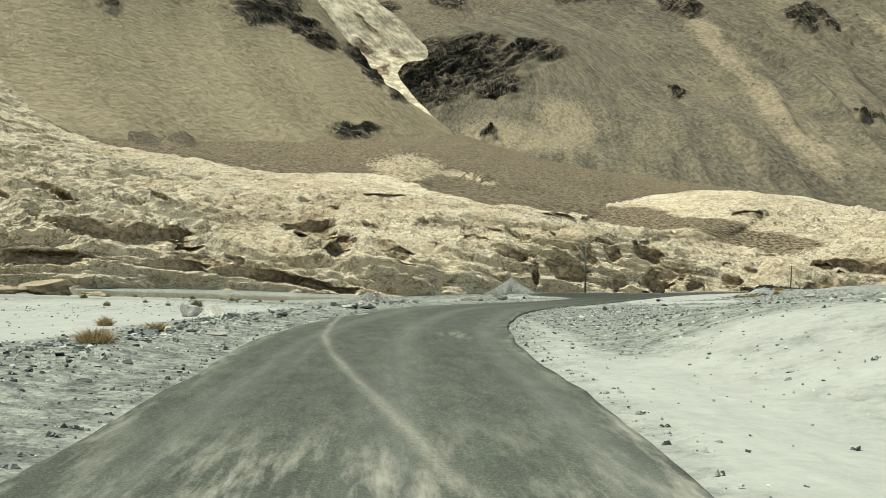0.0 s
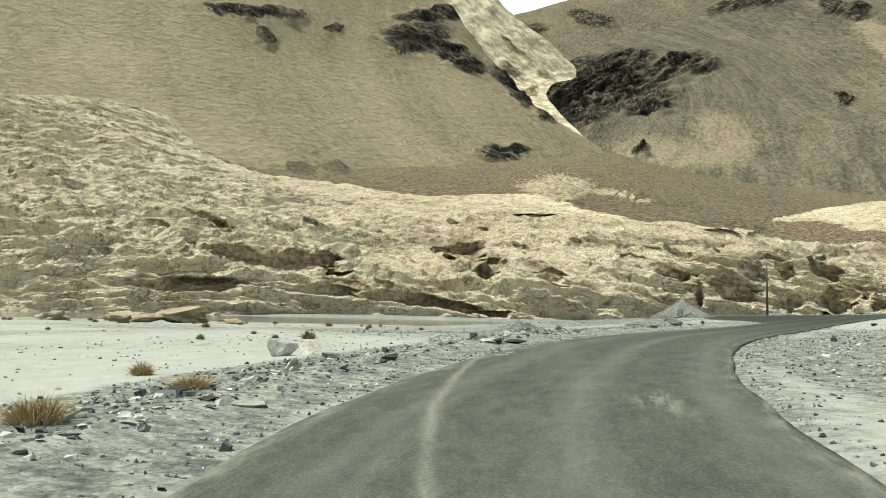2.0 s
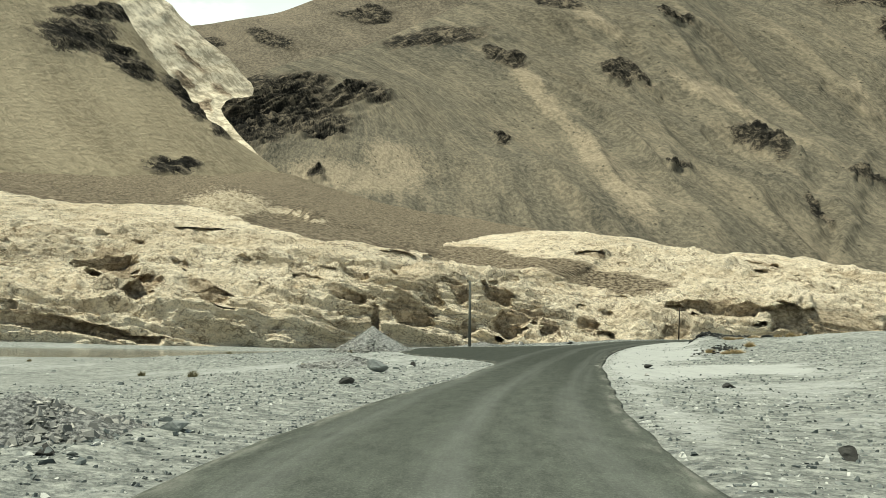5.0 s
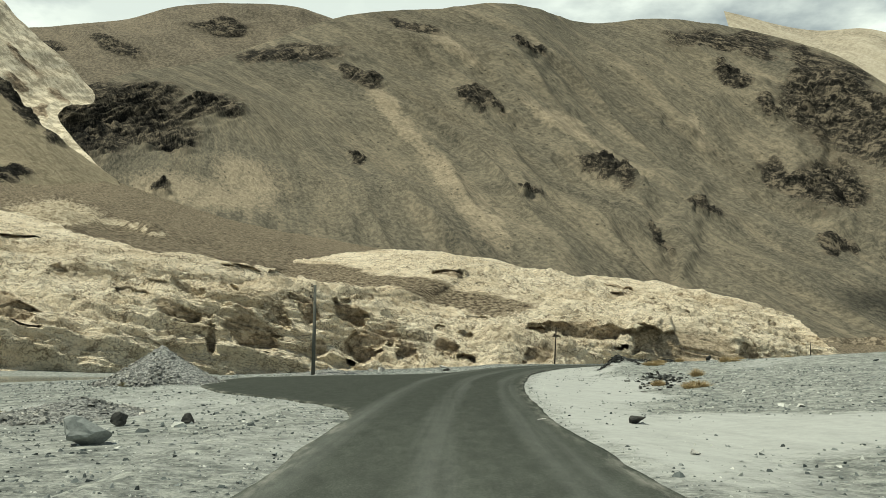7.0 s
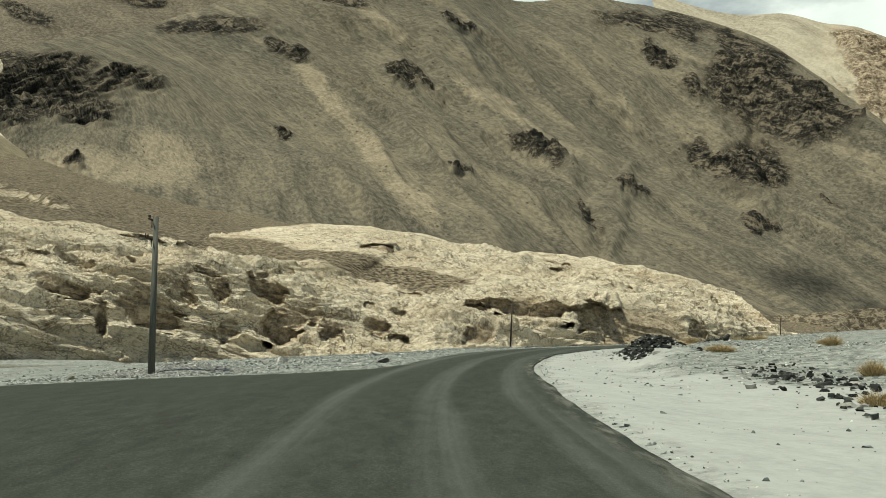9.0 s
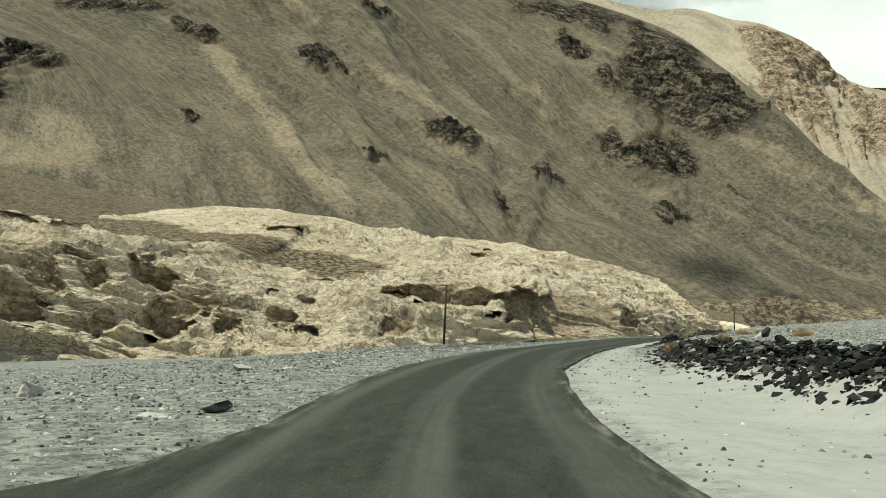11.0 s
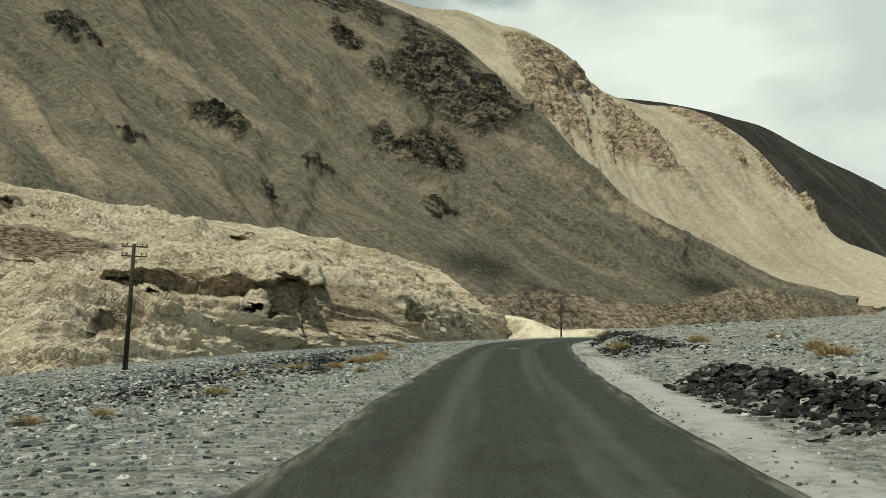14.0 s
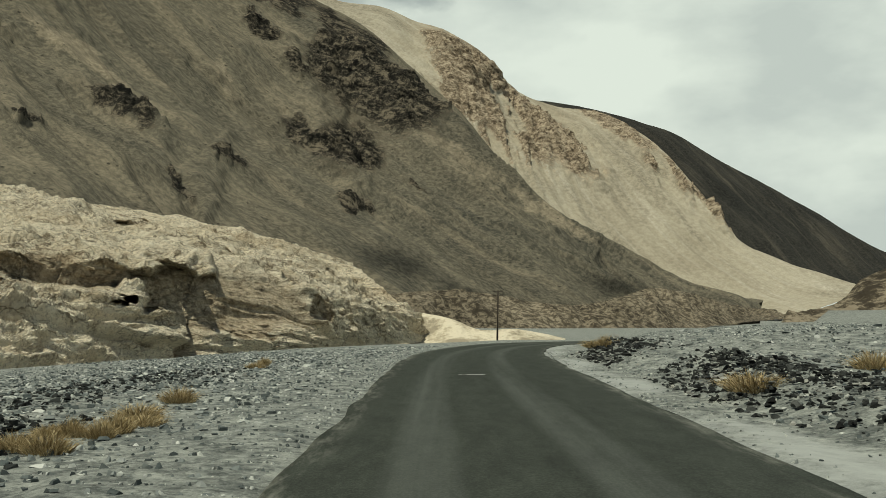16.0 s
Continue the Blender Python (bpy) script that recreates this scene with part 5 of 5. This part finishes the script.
rubble_bank([(-6.2, 15), (-6.2, 20), (-6.0, 27), (-5.4, 34), (-4.2, 42), (-2.6, 48)], 1.6, 800, 0.02, 0.2, STONES, "flat grey slabs along the verge", 0.12)


rubble_bank([(46, 143), (54, 151), (62.5, 160), (72, 168.5), (84, 176.5), (94, 184)], 6.0, 9500, 0.03, 0.19, STONES, "grey angular slabs strewn over the verge", 0.1, 2.4)
rubble_bank([(53.5, 149), (61.5, 157), (69.5, 164), (80, 171.5)], 2.6, 2600, 0.03, 0.2, RUBBLE, "dark flat slabs along the gravel verge", 0.12, 2.4)
rubble_bank([(62, 138), (72, 143), (84, 149), (96, 156)], 7.0, 1800, 0.04, 0.26, STONES, "grey angular slabs strewn over the bank", 0.1)


def gravel_heap(x, y, r, h, n, label, mat=HEAP):
    """A cone of tipped gravel: a body and the stones on it."""
    z0 = ground_z(x, y)
    t = np.linspace(0, 2 * math.pi, 49)
    q = np.linspace(0, 1, 20)
    Q, TT = np.meshgrid(q, t, indexing="ij")
    rr = r * Q * (1 + 0.16 * fbm(np.cos(TT) * 1.3 + x, np.sin(TT) * 1.3 + y, 0, 3, seed=61))
    px, py = x + rr * np.cos(TT), y + rr * np.sin(TT)
    pz = z0 + h * np.clip(1 - Q, 0, 1) ** 1.15 + 0.12 * fbm(px / 0.8, py / 0.8, 0, 3, seed=62) * (1 - Q) - 0.12 * smooth(0.8, 1, Q)
    root = tagged(new("gravel_heap"), label, "gravel heap")
    root.location = (x, y, z0)
    V = np.stack([px - x, py - y, pz - z0], -1)
    body = new("body", grid_mesh("body", V, HEAP_BODY, flip=False))
    body.parent = root
    k = rng.random(n) ** 0.6
    a = rng.uniform(0, 6.283, n)
    sx, sy = r * 1.05 * k * np.cos(a), r * 1.05 * k * np.sin(a)
    sz = h * np.clip(1 - k * 1.02, 0, 1) ** 1.15 - 0.03
    st = new("loose_gravel", heap_mesh("loose_gravel", sx, sy, sz, 0.04 + 0.22 * rng.random(n) ** 4, mat, (0.3, 0.9), (CHIP_V, CHIP_F)))
    tagged(st, kind="stuff")
    st.parent = root
    return root


gravel_heap(6.3, 97.0, 3.0, 1.8, 4000, "tipped heap of grey road gravel beside the lay-by")
gravel_heap(3.4, 81.0, 2.6, 0.5, 2200, "low spread heap of pale grey rubble beside the road")
gravel_heap(-4.6, 49.5, 2.2, 0.7, 1500, "small dark grey gravel heap on the verge")
gravel_heap(17.8, 112.2, 3.2, 0.5, 1400, "low heap of pale rubble around the pole")


# ---- boulders ----
def boulder(name, x, y, size, mat, label, seed, flat=0.75, sink=0.18, rugged=0.05):
    """A broken boulder: a ball cut by random planes, with rough faces."""
    r = random.Random(seed)
    bm = bmesh.new()
    bmesh.ops.create_icosphere(bm, subdivisions=3, radius=1.0)
    planes = []
    for _ in range(12):
        n = Vector((r.gauss(0, 1), r.gauss(0, 1), r.gauss(0, 0.8))).normalized()
        planes.append((n, r.uniform(0.3, 0.58)))
    off = Vector((seed * 3.7, seed * 1.3, 0))
    for v in bm.verts:
        for n, h in planes:
            over = v.co.dot(n) - h
            if over > 0:
                v.co -= n * over
        v.co += v.co.normalized() * rugged * (noise.noise(v.co * 3 + off) + 0.6 * noise.noise(v.co * 8 + off))
    sx, sy = r.uniform(0.9, 1.25), r.uniform(0.75, 1.05)
    for v in bm.verts:
        v.co = Vector((v.co.x * sx, v.co.y * sy, v.co.z * flat)) * size * 0.78
    low = min(v.co.z for v in bm.verts)
    for v in bm.verts:
        v.co.z -= low
    me = bpy.data.meshes.new(name)
    bm.to_mesh(me)
    bm.free()
    me.materials.append(mat)
    ob = new(name, me)
    ob.matrix_world = pose(x, y, ground_z(x, y) - sink * size * flat, 0, 0, r.uniform(0, 360))
    return tagged(ob, label, "rock", "rocks beside the road")


ROCKS = [
    (-9.9, 33.7, 0.75, 0.8, "p"), (-9.0, 33.9, 1.05, 0.75, "p"), (-7.7, 31.3, 0.5, 0.35, "g"), (-6.5, 29.0, 0.6, 0.3, "g"), (-5.7, 34.9, 0.85, 0.7, "p"), (-4.2, 36.8, 0.85, 0.35, "p"),
    (-6.4, 18.6, 0.42, 0.16, "p"), (-6.9, 17.0, 0.5, 0.12, "p"), (-6.0, 20.6, 0.3, 0.2, "d"), (-7.0, 21.2, 0.36, 0.14, "p"), (-8.2, 19.8, 0.4, 0.4, "d"), (-11.5, 19.5, 0.35, 0.4, "d"), (-12.4, 18.2, 0.32, 0.3, "p"),
    (-4.0, 42.0, 0.6, 0.7, "p"), (-6.9, 34.0, 0.22, 0.8, "d"), (-5.4, 28.5, 0.32, 0.6, "d"), (-7.6, 22.9, 0.5, 0.35, "d"), (-5.4, 20.8, 0.45, 0.4, "p"),
]
ROCKS2 = [
    (-4.0, 36.8, 0.4, 0.6, "d"), (-3.6, 37.5, 0.55, 0.35, "d"), (-4.5, 44.2, 0.7, 0.6, "p"), (-6.0, 44.8, 0.4, 0.6, "d"), (-3.6, 46.6, 0.35, 0.8, "d"), (-1.9, 47.7, 0.4, 0.6, "g"),
    (1.9, 63.5, 0.55, 0.5, "d"), (7.5, 44.3, 0.35, 0.55, "d"), (14.2, 60.4, 0.4, 0.5, "d"), (16.5, 72.3, 0.44, 0.5, "d"), (2.6, 19.4, 0.3, 0.4, "p"),
]
ROCKS3 = [
    (4.4, 75.8, 0.6, 0.5, "d"), (6.0, 75.3, 0.5, 0.5, "d"), (3.9, 71.0, 0.9, 0.6, "g"), (13.8, 66.0, 0.28, 0.4, "p"), (24.0, 121.5, 0.9, 0.5, "p"), (23.0, 121.0, 0.6, 0.6, "p"),
    (25.4, 113.4, 0.6, 0.3, "p"), (26.4, 112.8, 0.5, 0.35, "d"), (31.0, 126.5, 0.7, 0.5, "p"), (46.0, 136.6, 0.3, 0.4, "p"), (62.5, 131.5, 1.0, 0.55, "p"), (61.2, 130.2, 0.7, 0.7, "d"),
]
LOOK = {"p": (PALE_BOULDER, "pale grey broken boulder half sunk in sand"), "g": (STONES, "flat grey stone slab on gravel"), "d": (DARK_BOULDER, "dark angular rock lying on pale sand")}
for k, (bx, by, size, flat, kind) in enumerate(ROCKS + ROCKS2 + ROCKS3):
    boulder("boulder" if kind == "p" else "rock", bx, by, size, LOOK[kind][0], LOOK[kind][1], k + 3, flat, 0.38 if kind == "p" else 0.2)
for k, (bx, by, size, flat) in enumerate([(-42, 91, 7, 0.26), (-49, 92, 5, 0.24), (-55, 90, 4, 0.22), (-37, 93, 3, 0.25), (-63, 86, 6, 0.24), (-45, 89, 3, 0.3)]):
    boulder("rock_outcrop", bx, by, size, LEDGE, "low tan rock ledge rising from the sand flat", 60 + k, flat, 0.3, 0.22)
rr = random.Random(5)
foot = curve([(62, 232, 0), (74, 217, 0), (84, 214, 0), (100, 226, 0), (122, 240, 0), (150, 250, 0)], 60)
for k in range(46):
    p = foot[rr.randrange(60)]
    boulder("boulder", p[0] + rr.gauss(0, 3.0), p[1] + rr.gauss(0, 3.0), rr.uniform(0.8, 3.2), LEDGE, "tan fallen block at the foot of the cliff", 100 + k, rr.uniform(0.5, 0.8), 0.35, 0.12)


# ---- dry tufts ----
def tuft_mesh(seed, n, radius, height, droop, mat=STRAW):
    r = random.Random(seed)
    verts, faces = [], []
    for _ in range(n):
        a, k = r.uniform(0, 6.283), r.random() ** 0.5
        bx, by = 0.7 * radius * k * math.cos(a), 0.7 * radius * k * math.sin(a)
        h = height * r.uniform(0.35, 1.0) * (1 - 0.6 * k * k)
        tx, ty = bx + radius * (0.6 * k * math.cos(a) + r.gauss(0, 0.26)), by + radius * (0.6 * k * math.sin(a) + r.gauss(0, 0.26))
        w = r.uniform(0.004, 0.008) * (1.6 if mat is TWIGS else 1)
        q = r.uniform(0, 6.283)
        nx, ny = math.cos(q) * w, math.sin(q) * w
        mx, my, mz = (bx * 0.6 + tx * 0.4), (by * 0.6 + ty * 0.4), h * (0.6 + droop)
        i = len(verts)
        verts += [(bx - nx, by - ny, -0.03), (bx + nx, by + ny, -0.03), (mx - nx, my - ny, mz), (mx + nx, my + ny, mz), (tx, ty, h)]
        faces += [(i, i + 1, i + 3, i + 2), (i + 2, i + 3, i + 4)]
    me = bpy.data.meshes.new("grass_tuft")
    me.from_pydata(verts, [], faces)
    me.materials.append(mat)
    return me


TUFTS = [tuft_mesh(1, 620, 0.42, 0.42, 0.0), tuft_mesh(2, 700, 0.5, 0.36, 0.05), tuft_mesh(3, 700, 0.35, 0.48, 0.0), tuft_mesh(4, 750, 0.55, 0.34, 0.08), tuft_mesh(5, 260, 0.36, 0.55, 0.1, TWIGS), tuft_mesh(6, 240, 0.34, 0.45, 0.1, TWIGS)]


def tuft(x, y, size, k):
    ob = new("grass_tuft", TUFTS[k % 4])
    ob.matrix_world = pose(x, y, ground_z(x, y), 0, 0, (k * 77) % 360) @ Matrix.Diagonal((size * 1.25, size * 1.25, size * 1.3, 1))
    return tagged(ob, "dry straw-coloured grass tuft rooted in sand" if size < 1.1 else "rounded dry brown desert bush on gravel", "grass", "dry tufts")


SPOTS = [(-7.8, 19.5, 0.85), (-7.9, 24.0, 0.65), (-10.5, 27.0, 0.6), (28.9, 87.0, 1.3), (28.2, 89.0, 1.0), (27.4, 85.4, 0.8), (33.7, 93.7, 1.2), (37.9, 104.6, 1.3), (40.5, 107.5, 1.0), (48.4, 103.7, 1.4),
         (43.0, 103.5, 1.3), (46.0, 106.5, 1.1), (47.2, 122.7, 1.2), (50.0, 122.0, 1.4), (57.5, 129.8, 1.3), (61.5, 128.0, 1.0), (66.0, 131.5, 1.5)]
SPOTS2 = [(72.0, 141.0, 1.4), (75.5, 143.0, 1.2), (79.4, 153.4, 1.4), (84.5, 152.5, 1.5), (88.5, 150.5, 1.1), (97.0, 166.5, 1.5), (99.5, 168.5, 1.4), (67.4, 157.8, 0.9), (68.4, 158.9, 0.8), (69.2, 158.6, 1.0), (69.9, 159.1, 0.9), (72.3, 161.7, 1.2), (81.2, 170.6, 1.0), (64.0, 156.2, 0.8), (64.9, 155.7, 1.0), (67.6, 157.4, 1.1), (70.3, 159.8, 1.2), (68.8, 158.3, 0.9), (64.6, 158.8, 0.7), (63.0, 152.0, 0.7), (61.1, 155.8, 0.7), (83.0, 172.4, 1.0), (56.3, 149.2, 0.9), (52.3, 146.4, 0.7), (51.0, 146.5, 0.8), (68.6, 158.7, 0.9), (63.7, 156.5, 0.9)]
for k, (tx, ty, ts) in enumerate(SPOTS + SPOTS2):
    tuft(tx, ty, ts * (1.0 if k < 3 else 0.72 if k < len(SPOTS) + 7 else 0.58), k)
for k in range(70):
    s0, off = rr.uniform(45, 150), rr.uniform(13, 75)
    px, py, _ = beside(np.array([s0]), np.array([off]))
    if ground_z(px[0], py[0]) > -4.2:
        bush = new("desert_bush", TUFTS[4 + k % 2])
        size = rr.uniform(0.4, 0.9)
        bush.matrix_world = pose(px[0], py[0], ground_z(px[0], py[0]), 0, 0, (k * 53) % 360) @ Matrix.Diagonal((size, size, size, 1))
        tagged(bush, "small grey-green desert bush on the sand flat", "bush", "desert bushes")


# ---- telegraph poles ----
def part(name, bm, material, parent, label=""):
    me = bpy.data.meshes.new(name)
    bm.to_mesh(me)
    bm.free()
    me.materials.append(material)
    ob = new(name, me)
    ob.parent = parent
    return tagged(ob, label)


def tube(r0, r1, length, seg=14):
    bm = bmesh.new()
    bmesh.ops.create_cone(bm, cap_ends=True, segments=seg, radius1=r0, radius2=r1, depth=length, matrix=Matrix.Translation((0, 0, length / 2)))
    for f in bm.faces:
        f.smooth = len(f.verts) == 4
    return bm


def bar(sx, sy, sz, at, bevel=0.008):
    bm = bmesh.new()
    bmesh.ops.create_cube(bm, size=1.0, matrix=Matrix.Translation(at) @ Matrix.Diagonal((sx, sy, sz, 1)))
    bmesh.ops.bevel(bm, geom=bm.edges[:], offset=bevel, segments=1, affect="EDGES")
    return bm


def insulator(at):
    bm = bmesh.new()
    for z, r in ((0.02, 0.012), (0.07, 0.035), (0.11, 0.028)):
        bmesh.ops.create_cone(bm, cap_ends=True, segments=10, radius1=r, radius2=r * 0.8, depth=0.05, matrix=Matrix.Translation(Vector(at) + Vector((0, 0, z))))
    return bm


def pole(x, y, z, height, r, mat, label, turn, lean, arms):
    root = tagged(new("telegraph_pole"), label, "pole", "telegraph poles")
    part("post", tube(r, r * 0.72, height), mat, root)
    for k, (h, w) in enumerate(arms):
        arm = part("crossarm", bar(w, 0.05, 0.06, (0, r + 0.02, height - h)), DARK_POLE, root)
        for q in (-0.46, -0.28, 0.28, 0.46):
            part("insulator", insulator((q * w, r + 0.02, height - h + 0.02)), DARK_POLE, arm)
        part("bracket", bar(0.03, 0.03, 0.3, (0, r + 0.02, height - h - 0.14), 0.004), DARK_POLE, root)
    root.matrix_world = pose(x, y, z, 0, lean, turn)
    return root


pole(16.3, 110.5, min(0.3, ground_z(16.3, 110.5)), 5.95, 0.13, GREY_POLE, "grey weathered telegraph pole with two crossarms", 66, 0.6, [(0.12, 0.8), (0.85, 1.5)])
pole(63.1, 168.4, ground_z(63.1, 168.4) - 0.1, 4.9 - ground_z(63.1, 168.4), 0.11, DARK_POLE, "dark iron telegraph pole leaning slightly", -40, 3.0, [(0.12, 1.15), (0.55, 1.15)])
pole(142.4, 205.7, ground_z(142.4, 205.7) - 0.1, 3.6 - ground_z(142.4, 205.7), 0.11, DARK_POLE, "distant dark iron telegraph pole beside the bend", -45, 0.5, [(0.12, 1.15), (0.55, 1.15)])


# ---- marks on the asphalt ----
def road_level(x, y):
    s, d, zr, el, er = road_frame(x, y)
    f = (el - d) / (el + er)
    return zr + 0.02 * (1 - (2 * f - 1) ** 2)


def ribbon(name, line, w0, w1, mat, label, category):
    c = curve([(x, y, 0) for x, y in line], 160)
    t = np.gradient(c[:, :2], axis=0)
    t /= np.linalg.norm(t, axis=1)[:, None]
    n = np.stack([-t[:, 1], t[:, 0]], 1)
    w = np.linspace(w0, w1, 160) * (0.7 + 0.6 * vnoise(np.arange(160) / 6.0, 0, 0, 71)) * np.minimum(1, np.minimum(np.arange(160), np.arange(160)[::-1]) / 12 + 0.05)
    V = np.zeros((5, 160, 3))
    for k, f in enumerate((-1, -0.5, 0, 0.5, 1)):
        V[k, :, :2] = c[:, :2] + n * (w * f / 2)[:, None]
        V[k, :, 2] = road_level(V[k, :, 0], V[k, :, 1]) + (0.004, 0.007, 0.010, 0.007, 0.004)[k]
    tagged(new(name, grid_mesh(name, V, mat)), label, category, kind="structure")


k = Mat("worn_white_paint", 0.7, 0.3)
PAINT = k.color(k.ramp(k.noise(k.pos, 9.0, 5, 0.7), (0.35, (0.3, 0.3, 0.28)), (0.6, (0.72, 0.72, 0.68))))
for (ax, ay), (bx, by) in (((-3.45, 31.5), (-3.15, 31.65)), ((-3.3, 32.6), (-3.05, 32.75)), ((14.15, 72.9), (14.5, 73.2)), ((81.6, 162.4), (82.15, 161.9))):
    ribbon("paint_mark", [(ax, ay), ((ax + bx) / 2, (ay + by) / 2 + 0.01), (bx, by)], 0.09, 0.09, PAINT, "small worn white paint mark on the road", "paint mark")
